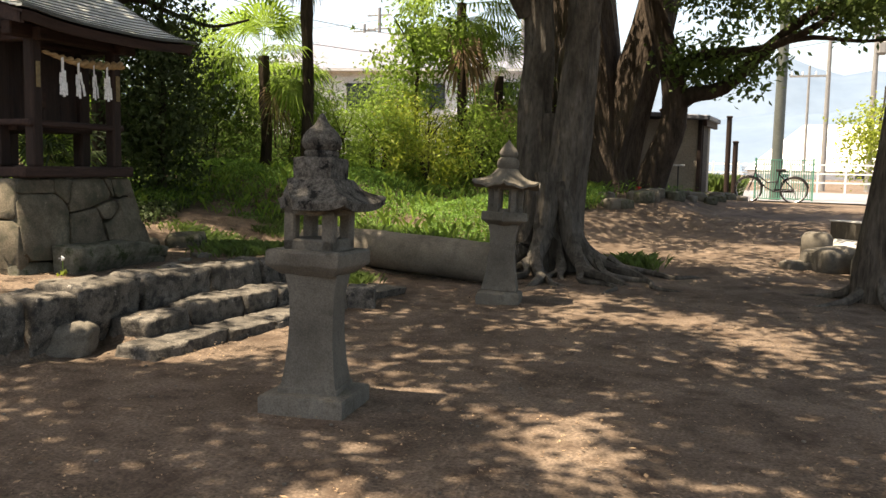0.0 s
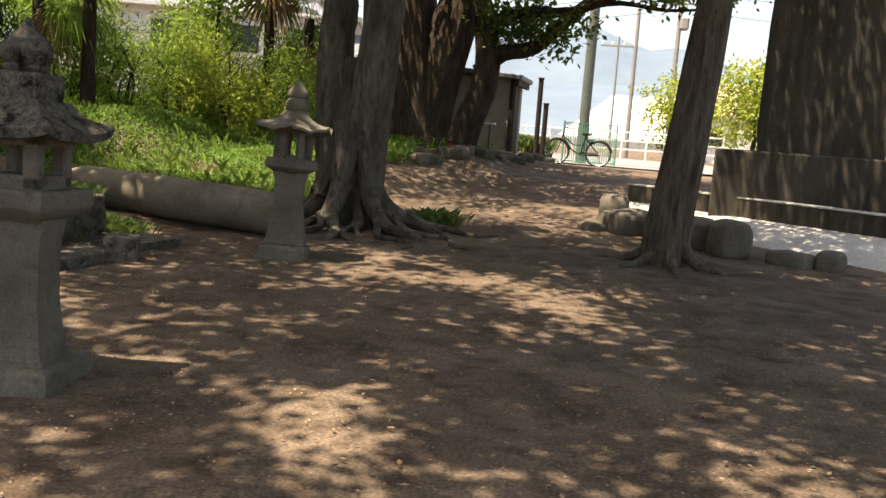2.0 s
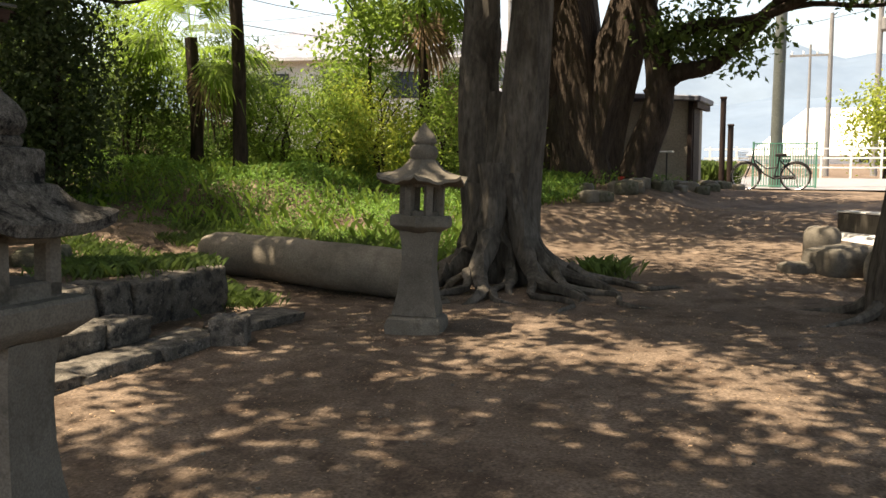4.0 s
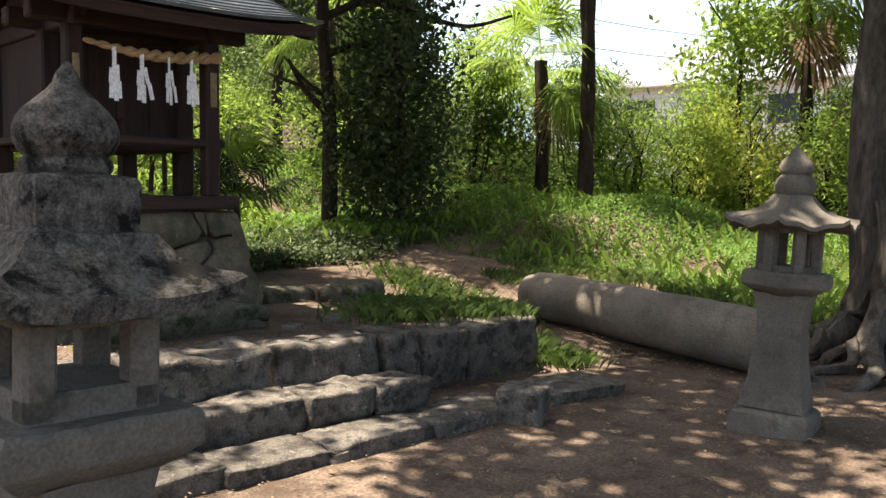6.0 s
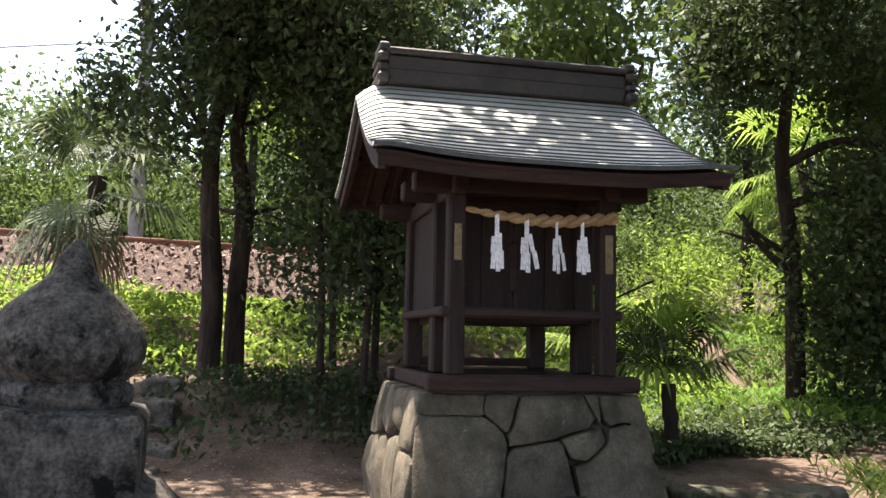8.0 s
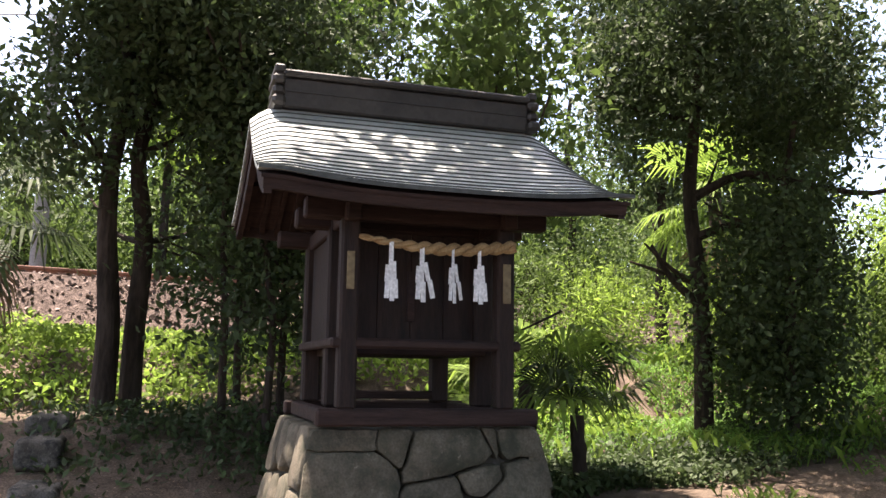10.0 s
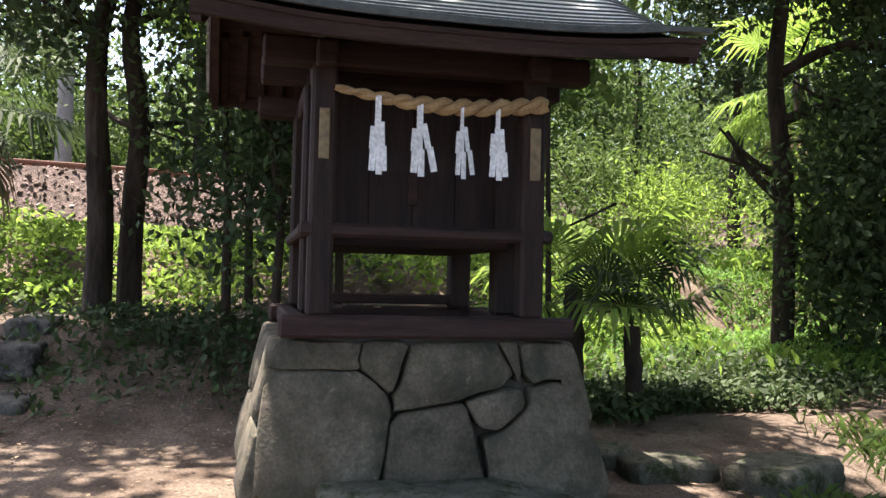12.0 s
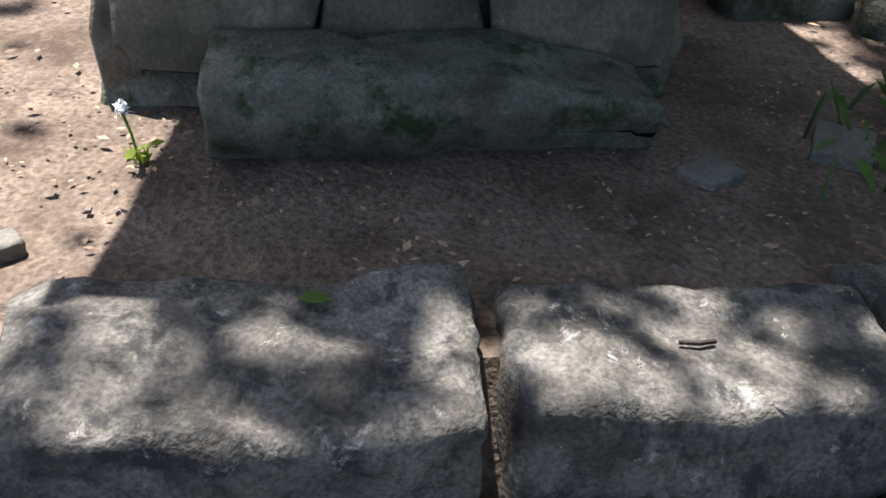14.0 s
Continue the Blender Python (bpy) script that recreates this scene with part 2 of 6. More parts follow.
def tube_data(pts, radii, seg=8, cap=True, ripple=None):
    """Rings round a line of points: verts and faces of a tapered tube."""
    pts = [Vector(p) for p in pts]
    verts, faces = [], []
    n = len(pts)
    up = Vector((0.31, 0.17, 0.93)).normalized()
    for i, p in enumerate(pts):
        d = (pts[min(i + 1, n - 1)] - pts[max(i - 1, 0)]).normalized()
        a = d.cross(up if abs(d.dot(up)) < 0.95 else Vector((1, 0, 0))).normalized()
        b = d.cross(a)
        for k in range(seg):
            t = 2 * math.pi * k / seg
            r = radii[i] * (ripple(t, i) if ripple else 1.0)
            verts.append(tuple(p + (a * math.cos(t) + b * math.sin(t)) * r))
    for i in range(n - 1):
        for k in range(seg):
            k2 = (k + 1) % seg
            faces.append((i * seg + k, i * seg + k2, (i + 1) * seg + k2, (i + 1) * seg + k))
    if cap:
        faces.append(tuple(range(seg))[::-1])
        faces.append(tuple((n - 1) * seg + k for k in range(seg)))
    return verts, faces


def merge(datas):
    V, F = [], []
    for v, f in datas:
        o = len(V)
        V.extend(v)
        F.extend(tuple(i + o for i in q) for q in f)
    return V, F


def tube(name, pts, radii, material, parent=None, seg=8, label="", ripple=None):
    if not hasattr(radii, "__len__"):
        radii = [radii] * len(pts)
    v, f = tube_data(pts, radii, seg, True, ripple)
    return pydata(name, v, f, material, parent, label, True)


def rock_bm(s, seed=0, rough=0.12, cuts=3, square=0.6, bevel=0.12):
    """An uneven block of about size s: a subdivided cube with worn rounded edges, roughened at three scales."""
    bm = bmesh.new()
    bmesh.ops.create_cube(bm, size=1.0)
    bmesh.ops.subdivide_edges(bm, edges=bm.edges[:], cuts=cuts, use_grid_fill=True)
    m = min(s)
    rad = m * (0.05 + 0.45 * (1 - square))
    half = Vector(s) * 0.5
    inner = Vector([max(h - rad, 0.001) for h in half])
    off = Vector((seed * 3.7, seed * 1.3, seed * 2.1))
    k = max(m, 0.08)
    for v in bm.verts:
        p = Vector((v.co.x * s[0], v.co.y * s[1], v.co.z * s[2]))
        q = Vector([max(-inner[i], min(inner[i], p[i])) for i in range(3)])
        d = p - q
        if d.length > 1e-6:
            p = q + d.normalized() * rad * (0.75 + 0.25 * min(1.0, d.length / rad))
        n = noise.noise_vector(p * (0.8 / k) + off) * rough * m * 0.6
        n += noise.noise_vector(p * (2.6 / k) + off) * rough * m * 0.4
        n += noise.noise_vector(p * (8.0 / k) + off) * rough * m * 0.22
        v.co = p + n
    return bm


def rock(name, c, s, material, seed=0, rz=0.0, parent=None, rough=0.12, cuts=4, square=0.75, label=""):
    bm = rock_bm(s, seed, rough, cuts, square)
    bmesh.ops.transform(bm, matrix=Matrix.Translation(c) @ Matrix.Rotation(radians(rz), 4, "Z"), verts=bm.verts)
    for f in bm.faces:
        f.smooth = True
    return part(name, bm, material, parent, label)


def leaf_arrays(cen, size, aspect=0.45, droop=0.3, seed=1, flat=0.0):
    """Folded four-cornered leaves round the given centres."""
    g = np.random.default_rng(seed)
    n = len(cen)
    d = g.normal(size=(n, 3))
    d[:, 2] -= droop
    d /= np.linalg.norm(d, axis=1)[:, None]
    w = np.cross(d, g.normal(size=(n, 3)) * (1 - flat) + np.array([0, 0, 1.0]) * flat * 3)
    w /= np.linalg.norm(w, axis=1)[:, None] + 1e-9
    up = np.cross(w, d)
    L = size * g.uniform(0.6, 1.3, n)[:, None]
    W = L * aspect * 0.5
    a = cen - d * L * 0.5
    b = cen + w * W + up * L * 0.06
    c = cen + d * L * 0.5
    e = cen - w * W + up * L * 0.06
    V = np.stack([a, b, c, e], axis=1).reshape(-1, 3)
    return V


def leaf_mesh(name, V, material, parent=None, label=""):
    n = len(V) // 4
    me = bpy.data.meshes.new(name)
    me.vertices.add(len(V))
    me.vertices.foreach_set("co", V.astype(np.float32).ravel())
    me.loops.add(4 * n)
    me.loops.foreach_set("vertex_index", np.arange(4 * n, dtype=np.int32))
    me.polygons.add(n)
    me.polygons.foreach_set("loop_start", np.arange(0, 4 * n, 4, dtype=np.int32))
    me.polygons.foreach_set("loop_total", np.full(n, 4, dtype=np.int32))
    me.update()
    me.validate()
    return link_mesh(name, me, material, parent, label)


def clumps(centre, radius, n_clump, per, spread, seed, shell=0.5):
    """Leaf centres in clumps through an uneven ellipsoid."""
    g = np.random.default_rng(seed)
    d = g.normal(size=(n_clump, 3))
    d /= np.linalg.norm(d, axis=1)[:, None]
    r = g.uniform(shell ** 3, 1, n_clump)[:, None] ** (1 / 3)
    c = np.array(centre) + d * r * np.array(radius)
    out = np.repeat(c, per, axis=0) + g.normal(size=(n_clump * per, 3)) * spread
    return out


def sstep(a, b, x):
    t = np.clip((x - a) / (b - a), 0, 1)
    return t * t * (3 - 2 * t)


# ---------------------------------------------------------------- the ground
LEVELS = [(0, 0, 0), (3, 3, 0), (3, 8, 0), (1, 7, 0), (-0.5, 7.5, 0), (5, 5, 0), (5, 10, 0.03), (3, 14, 0.2), (3, 18, 0.42),
          (3.4, 22.7, 0.62), (8, 22, 0.6), (8, 14, 0.2), (0.8, 9.7, 0.05), (-2, 8.2, 0.1), (-2.9, 10.6, 0.35), (-5.5, 7.4, 0.45),
          (-6.5, 9.1, 0.68), (-4.8, 12.7, 1.08), (-6, 13.1, 1.18), (-3.2, 17, 1.3), (0.6, 18.3, 0.85), (-0.4, 19.4, 0.9),
          (1.1, 21.2, 0.72), (-7, 2.6, 1.05), (-5, 2, 0.5), (-4.5, 5, 0.42), (-9.5, 2, 1.75), (3, 30, 0.62)]
LEVELS2 = [(12, 30, 0.62), (-10, 8, 1.9), (-9, 13, 2.0), (-12, 16, 2.4), (-5, 25, 1.4), (-3, 0, 0.1), (-6, -2, 0.7), (0, -4, 0), (4, -4, 0),
           (-11.3, 0.8, 2.2), (-13, 5, 2.4), (-11, -6, 2.2), (9, 5, 0), (1.5, 12, 0.12), (-1, 14, 0.6), (-9, 5, 1.7), (2, 5, 0), (-0.6, 4, 0)]
_LV = np.array(LEVELS + LEVELS2)


def ground_z(x, y):
    x, y = np.asarray(x, float), np.asarray(y, float)
    d2 = (x[..., None] - _LV[:, 0]) ** 2 + (y[..., None] - _LV[:, 1]) ** 2
    w = 1.0 / (d2 + 0.6) ** 2.2
    z = (w * _LV[:, 2]).sum(-1) / w.sum(-1)
    plaza = sstep(-1.5, -0.6, x) * (1 - sstep(7.6, 9.5, y))
    z = z * (1 - plaza)
    terr = (1 - sstep(-1.35, -1.2, x)) * sstep(2.15, 2.35, y) * (1 - sstep(6.6, 7.6, y)) * sstep(-5.6, -4.4, x)
    z = z * (1 - terr) + 0.40 * terr
    fill = sstep(-1.3, -1.15, x) * (1 - sstep(-0.9, -0.8, x)) * sstep(3.40, 3.55, y) * (1 - sstep(5.35, 5.5, y))
    z = np.maximum(z, 0.20 * fill)
    far = sstep(26, 40, np.hypot(x, y - 6))
    z = z * (1 - far) + 0.55 * far
    return z


def gz(x, y):
    return float(ground_z(np.array(x), np.array(y)))


def make_ground():
    xs = np.unique(np.round(np.concatenate([np.arange(-5, 6.01, 0.07), np.arange(-16, 16.01, 0.4), np.arange(-60, 61, 4), [-900, -400, -200, -100, 100, 200, 400, 900]]), 3))
    ys = np.unique(np.round(np.concatenate([np.arange(-2.5, 10.01, 0.07), np.arange(-12, 32.01, 0.4), np.arange(-60, 101, 4), [-900, -400, -200, 150, 250, 450, 900]]), 3))
    X, Y = np.meshgrid(xs, ys)
    Z = ground_z(X, Y)
    near = 1 - sstep(10, 20, np.hypot(X - 1, Y - 4))
    g = np.zeros_like(Z)
    for i in range(Z.shape[0]):
        for j in range(Z.shape[1]):
            if near[i, j] > 0:
                p = Vector((X[i, j], Y[i, j], 0))
                g[i, j] = noise.noise(p * 1.3) * 0.018 + noise.noise(p * 5.0) * 0.008 + noise.noise(p * 14.0) * 0.004
    Z = Z + g * near
    V = np.stack([X, Y, Z], -1).reshape(-1, 3)
    ny, nx = X.shape
    i = np.arange(ny * nx).reshape(ny, nx)
    F = np.stack([i[:-1, :-1], i[:-1, 1:], i[1:, 1:], i[1:, :-1]], -1).reshape(-1, 4)
    me = bpy.data.meshes.new("ground")
    me.vertices.add(len(V))
    me.vertices.foreach_set("co", V.ravel())
    me.loops.add(F.size)
    me.loops.foreach_set("vertex_index", F.ravel().astype(np.int32))
    me.polygons.add(len(F))
    me.polygons.foreach_set("loop_start", np.arange(0, F.size, 4, dtype=np.int32))
    me.polygons.foreach_set("loop_total", np.full(len(F), 4, dtype=np.int32))
    me.update()
    ob = link_mesh("ground", me, DIRT, smooth=True)
    tagged(ob, "bare packed brown dirt with pebbles and dry leaves", "ground", kind="structure")


make_ground()


# ---------------------------------------------------------------- the little shrine
YC = 4.66            # its middle line
FX = -2.60           # front of the stone base
SH_BACK = -4.05


def shrine_base():
    t = thing("masonry_plinth", "battered base of large fitted grey-brown stones under the shrine", "stone base", pose(0, 0, 0))
    core = bmesh.new()
    bmesh.ops.create_cube(core, size=1.0)
    for v in core.verts:
        k = 0.0 if v.co.z > 0 else 0.14
        v.co = Vector(((FX - 0.07 + k) if v.co.x > 0 else (SH_BACK + 0.07 - k), YC + (0.62 + k) * (1 if v.co.y > 0 else -1), 1.17 if v.co.z > 0 else 0.3))
    part("core", core, MORTAR, t)
    # front stones: outlines on the face in (across 0..1, height 0..1)
    front = [[(0.0, 0.86), (0.0, 1.0), (0.275, 1.0), (0.275, 0.9), (0.285, 0.858), (0.2, 0.858)],
             [(0.28, 0.9), (0.28, 1.0), (0.43, 1.0), (0.4, 0.84), (0.38, 0.73), (0.29, 0.85)],
             [(0.44, 1.0), (0.72, 1.0), (0.77, 0.84), (0.72, 0.77), (0.60, 0.71), (0.40, 0.64), (0.39, 0.72), (0.42, 0.84)],
             [(0.73, 1.0), (0.8, 1.0), (0.8, 0.85), (0.785, 0.79), (0.775, 0.85)],
             [(0.81, 1.0), (1.0, 1.0), (1.0, 0.80), (0.9, 0.81), (0.83, 0.78), (0.81, 0.84)],
             [(0.0, 0.848), (0.2, 0.848), (0.285, 0.845), (0.37, 0.72), (0.385, 0.62), (0.35, 0.25), (0.32, 0.17), (0.03, 0.19)],
             [(0.39, 0.62), (0.60, 0.69), (0.625, 0.60), (0.64, 0.4), (0.66, 0.2), (0.35, 0.2), (0.37, 0.3)],
             [(0.61, 0.69), (0.72, 0.75), (0.79, 0.76), (0.8, 0.68), (0.7, 0.55), (0.65, 0.56)],
             [(0.82, 0.75), (0.9, 0.79), (1.0, 0.77), (0.98, 0.2), (0.84, 0.17), (0.70, 0.18), (0.67, 0.3), (0.655, 0.5), (0.72, 0.55), (0.81, 0.67)],
             [(-0.02, 0.18), (0.32, 0.15), (0.33, 0.0), (-0.02, 0.0)],
             [(0.34, 0.18), (0.66, 0.18), (0.66, 0.0), (0.34, 0.0)],
             [(0.68, 0.15), (0.84, 0.15), (1.01, 0.18), (1.01, 0.0), (0.68, 0.0)]]
    side = [[(0.0, 0.55), (0.0, 1.0), (0.24, 1.0), (0.26, 0.6)], [(0.26, 0.7), (0.25, 1.0), (0.45, 1.0), (0.47, 0.62)],
            [(0.47, 0.75), (0.47, 1.0), (0.75, 1.0), (0.74, 0.7)], [(0.76, 0.6), (0.76, 1.0), (1.0, 1.0), (1.0, 0.62)],
            [(0.0, 0.0), (0.0, 0.53), (0.26, 0.58), (0.32, 0.0)], [(0.34, 0.0), (0.28, 0.6), (0.46, 0.6), (0.6, 0.0)],
            [(0.62, 0.0), (0.49, 0.6), (0.74, 0.68), (0.8, 0.0)], [(0.82, 0.0), (0.76, 0.58), (1.0, 0.6), (1.0, 0.0)]]

    def place(u, v, face, depth):
        k = (1 - v) * 0.175 - (0.05 if v < 0.19 else 0.0) + 0.012 * math.sin(7 * u + 5 * v)
        z = 0.34 + v * 0.86
        half = 0.685 + (1 - v) * 0.165 - (0.05 if v < 0.19 else 0.0)
        if face == "front":
            return (FX + k + depth, YC - half + u * 2 * half, z)
        if face == "left":
            return (SH_BACK - k + u * (FX - SH_BACK + 2 * k), YC - half - depth, z)
        return (FX + k - u * (FX - SH_BACK + 2 * k), YC + half + depth, z)

    def stones(outlines, face):
        for k, o in enumerate(outlines):
            n = len(o)
            cx, cy = sum(p[0] for p in o) / n, sum(p[1] for p in o) / n
            ring = []
            for j in range(n):
                (a, b), (c, d) = o[j], o[(j + 1) % n]
                for q in (0.12, 0.5, 0.88):
                    ring.append((a + (c - a) * q, b + (d - b) * q))
            bm = bmesh.new()
            loops = []
            for shrink, dep in ((1.02, -0.10), (1.02, -0.010), (1.006, 0.006), (0.95, 0.017), (0.6, 0.022 + 0.006 * (k % 3))):
                row = []
                for j, (a, b) in enumerate(ring):
                    w = 1 + 0.015 * math.sin(j * 2.1 + k)
                    p = place(cx + (a - cx) * shrink * w, cy + (b - cy) * shrink * w, face, dep)
                    q = Vector(p) + noise.noise_vector(Vector(p) * 6) * 0.012 + noise.noise_vector(Vector(p) * 23) * 0.004
                    row.append(bm.verts.new(q))
                loops.append(row)
            m = len(ring)
            for r in range(4):
                for j in range(m):
                    bm.faces.new((loops[r][j], loops[r][(j + 1) % m], loops[r + 1][(j + 1) % m], loops[r + 1][j]))
            cen = bm.verts.new(Vector(place(cx, cy, face, 0.026 + 0.008 * (k % 3))))
            for j in range(m):
                bm.faces.new((loops[4][j], loops[4][(j + 1) % m], cen))
            bmesh.ops.recalc_face_normals(bm, faces=bm.faces)
            # bottom front course in the darker stone, painting in the shade of its recess
            part("stone", bm, MOSS_SHADE if face == "front" and k > 8 else WALLST, t, smooth=True)

    stones(front, "front")
    stones(side, "left")
    stones(side, "right")
    return t


shrine_base()


def shrine():
    t = thing("shrine", "small dark wooden shrine with a curved metal-tiled roof", "shrine", pose(0, 0, 0))
    zs = 1.215
    # sill frame
    for y in (YC - 0.58, YC + 0.58):
        part("side_sill", boxed((-3.30, y, zs + 0.045), (1.52, 0.09, 0.09), 0.012), WOODH, t)
    part("front_sill", boxed((-2.58, YC, zs + 0.05), (0.11, 1.34, 0.10), 0.014), WOODH, t)
    part("back_sill", boxed((-4.0, YC, zs + 0.05), (0.10, 1.34, 0.10), 0.014), WOODH, t)
    z0 = zs + 0.095
    # posts
    for x in (-2.585, -2.98, -3.92):
        for y in (YC - 0.50, YC + 0.46):
            r = 0.055 if x > -2.7 else 0.062
            part("post", boxed((x, y, (z0 + 2.46) / 2), (2 * r, 2 * r, 2.46 - z0), 0.014), WOOD, t)
    # the raised box
    zf = 1.67
    part("floor_board", boxed((-3.36, YC - 0.02, zf - 0.02), (1.1, 0.90, 0.05), 0.006), WOODH, t)
    zt = 2.46
    for i in range(4):
        part("front_panel", boxed((-2.99, YC - 0.345 + i * 0.217, (zf + zt) / 2 + 0.01), (0.03, 0.214, zt - zf - 0.03), 0.004), WOOD, t)
    for y in (YC - 0.50, YC + 0.46):
        part("side_wall", boxed((-3.45, y, (zf + zt) / 2), (0.82, 0.03, zt - zf), 0.004), WOOD, t)
    part("back_wall", boxed((-3.94, YC - 0.02, (zf + zt) / 2), (0.03, 0.84, zt - zf), 0.004), WOOD, t)
    part("door_batten", boxed((-2.968, YC - 0.02, 2.0), (0.02, 0.05, 0.32), 0.004), WOODH, t)
    # rails
    part("front_rail", boxed((-2.57, YC - 0.02, 1.685), (0.075, 1.16, 0.06), 0.014), WOODH, t, "worn greyish wooden rail")
    for y in (YC - 0.56, YC + 0.52):
        part("side_rail", boxed((-3.25, y, 1.69), (1.4, 0.055, 0.055), 0.012), WOODH, t)
    part("lower_rail", boxed((-3.9, YC, 1.36), (0.06, 1.0, 0.06), 0.01), WOODH, t)
    # beams under the roof
    for x in (-2.585, -2.98, -3.92):
        part("beam", boxed((x, YC - 0.02, 2.46), (0.11, 1.5, 0.12), 0.012), WOODH, t)
    for y in (YC - 0.50, YC + 0.46):
        part("side_beam", boxed((-3.25, y, 2.44), (1.6, 0.09, 0.11), 0.01), WOODH, t)
        g = bmesh.new()
        vs = [g.verts.new(p) for p in ((-2.6, y, 2.5), (-3.98, y, 2.5), (-3.25, y, 3.12))]
        g.faces.new(vs)
        e = bmesh.ops.extrude_face_region(g, geom=g.faces[:])
        bmesh.ops.translate(g, vec=(0, 0.03, 0), verts=[v for v in e["geom"] if isinstance(v, bmesh.types.BMVert)])
        bmesh.ops.recalc_face_normals(g, faces=g.faces)
        part("gable_board", g, WOOD, t)
    # brass-coloured strips on the front posts
    part("plaque", boxed((-2.523, YC - 0.50, 2.10), (0.008, 0.045, 0.22), 0.002), mat("old_brass", (0.16, 0.11, 0.05), (0.26, 0.19, 0.085), 8, 0.5, 0.2, 40), t, "tarnished brass strip")
    part("plaque", boxed((-2.523, YC + 0.46, 2.06), (0.008, 0.05, 0.24), 0.002), bpy.data.materials["old_brass"], t, "tarnished brass strip")
    shrine_roof(t)
    return t


XR, ZR = -3.25, 3.24      # ridge line
XE, ZE = -2.10, 2.51      # front eave
HALFW = 1.055


def roof_line(u):
    """Height and place down the slope: u 0 at the ridge, 1 at the eave; hollow curve."""
    x = XR + (XE - XR) * u
    z = ZE + (ZR - ZE) * ((1 - u) ** 1.35 * 0.75 + (1 - u) * 0.25)
    return x, z


def shrine_roof(t):
    rows, cols = 17, 40

    def surf(u, w, side):
        """w from -1 to 1 across."""
        x, z = roof_line(u if side > 0 else 0.88 * u)
        a = abs(w)
        dip = max(0.0, (a - 0.80) / 0.20)
        z -= 0.105 * dip ** 2 * (1 - 0.75 * u)                    # rounded verge
        z += 0.07 * a ** 3 * u ** 2                               # eave lifts to its corners
        x += 0.035 * a ** 3 * u * 1.0
        return Vector((x if side > 0 else 2 * XR - x, YC + HALFW * w * (1 + 0.025 * u), z))

    for side in (1, -1):
        for r in range(rows):
            u0, u1 = r / rows, (r + 1.25) / rows
            u1 = min(u1, 1.0)
            V, F = [], []
            for j in range(cols + 1):
                w = -1 + 2 * j / cols
                a, b = surf(u0, w, side), surf(u1, w, side)
                V += [a + Vector((0, 0, 0.004)), b + Vector((0, 0, 0.017)), b + Vector((0, 0, -0.004)), a + Vector((0, 0, -0.012))]
            for j in range(cols):
                o, p = 4 * j, 4 * j + 4
                q = [(o, o + 1, p + 1, p), (o + 1, o + 2, p + 2, p + 1), (o + 2, o + 3, p + 3, p + 2), (o + 3, o, p, p + 3)]
                F += q if side > 0 else [k[::-1] for k in q]
            F += [(0, 3, 2, 1), tuple(4 * cols + k for k in (0, 1, 2, 3))]
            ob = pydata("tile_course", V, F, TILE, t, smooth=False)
            # front edges coloured dark: the gap's shadow and grime are painted on
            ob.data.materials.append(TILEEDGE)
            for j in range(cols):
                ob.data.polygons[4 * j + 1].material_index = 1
        # soffit and fascia
        V, F = [], []
        for i in range(13):
            for j in range(cols + 1):
                w = (-1 + 2 * j / cols) * 0.985
                p = surf(i / 12 * 0.985, w, side)
                V.append(p + Vector((0, 0, -0.03)))
        for i in range(12):
            for j in range(cols):
                a = i * (cols + 1) + j
                q = (a, a + 1, a + cols + 2, a + cols + 1)
                F.append(q[::-1] if side > 0 else q)
        ob = pydata("soffit", V, F, WOODH, t, "reddish brown boards")
        md = ob.modifiers.new("solid", "SOLIDIFY")
        md.thickness = 0.02
        # eave boards
        V, F = [], []
        for j in range(cols + 1):
            w = (-1 + 2 * j / cols) * 0.97
            p = surf(0.975, w, side)
            s = 1 if side > 0 else -1
            V += [p + Vector((0, 0, -0.035)), p + Vector((-0.02 * s, 0, -0.105)), p + Vector((-0.05 * s, 0, -0.105)), p + Vector((-0.05 * s, 0, -0.03))]
        for j in range(cols):
            o, p = 4 * j, 4 * j + 4
            q = [(o, o + 1, p + 1, p), (o + 1, o + 2, p + 2, p + 1), (o + 2, o + 3, p + 3, p + 2), (o + 3, o, p, p + 3)]
            F += q if side < 0 else [k[::-1] for k in q]
        pydata("eave_board", V, F, WOODH, t)
        # bargeboards at both gables
        for w in (-0.95, 0.95):
            V, F = [], []
            for i in range(11):
                p = surf(i / 10 * 0.95, w, side)
                dz = 0.17 - 0.09 * i / 10
                for y in (-0.02, 0.02):
                    V += [p + Vector((0, y, -0.055)), p + Vector((0, y, -0.055 - dz))]
            for i in range(10):
                o, p = 4 * i, 4 * i + 4
                F += [(o, o + 1, p + 1, p), (o + 2, p + 2, p + 3, o + 3), (o + 1, o + 3, p + 3, p + 1), (o, p, p + 2, o + 2)]
            F += [(0, 2, 3, 1), (40, 41, 43, 42)]
            pydata("bargeboard", V, F, WOODH, t, "reddish brown bargeboard")
        # rafters
        for k in range(19):
            w = -0.9 + k * 0.1
            a, b = surf(0.45, w, side), surf(0.955, w, side)
            ln = (b - a).length
            m = (b - a).to_track_quat("X", "Z").to_matrix().to_4x4()
            part("rafter", boxed((a + b) / 2 + Vector((0, 0, -0.075)), (ln, 0.035, 0.045), 0.0, m=m), WOODH, t)
    # ridge box with end blocks
    L = 0.86
    part("ridge", boxed((XR, YC, 3.32), (0.20, 2 * L, 0.20), 0.01), RIDGE, t)
    part("ridge_cap", boxed((XR, YC, 3.445), (0.27, 2 * L + 0.01, 0.045), 0.012), RIDGE, t)
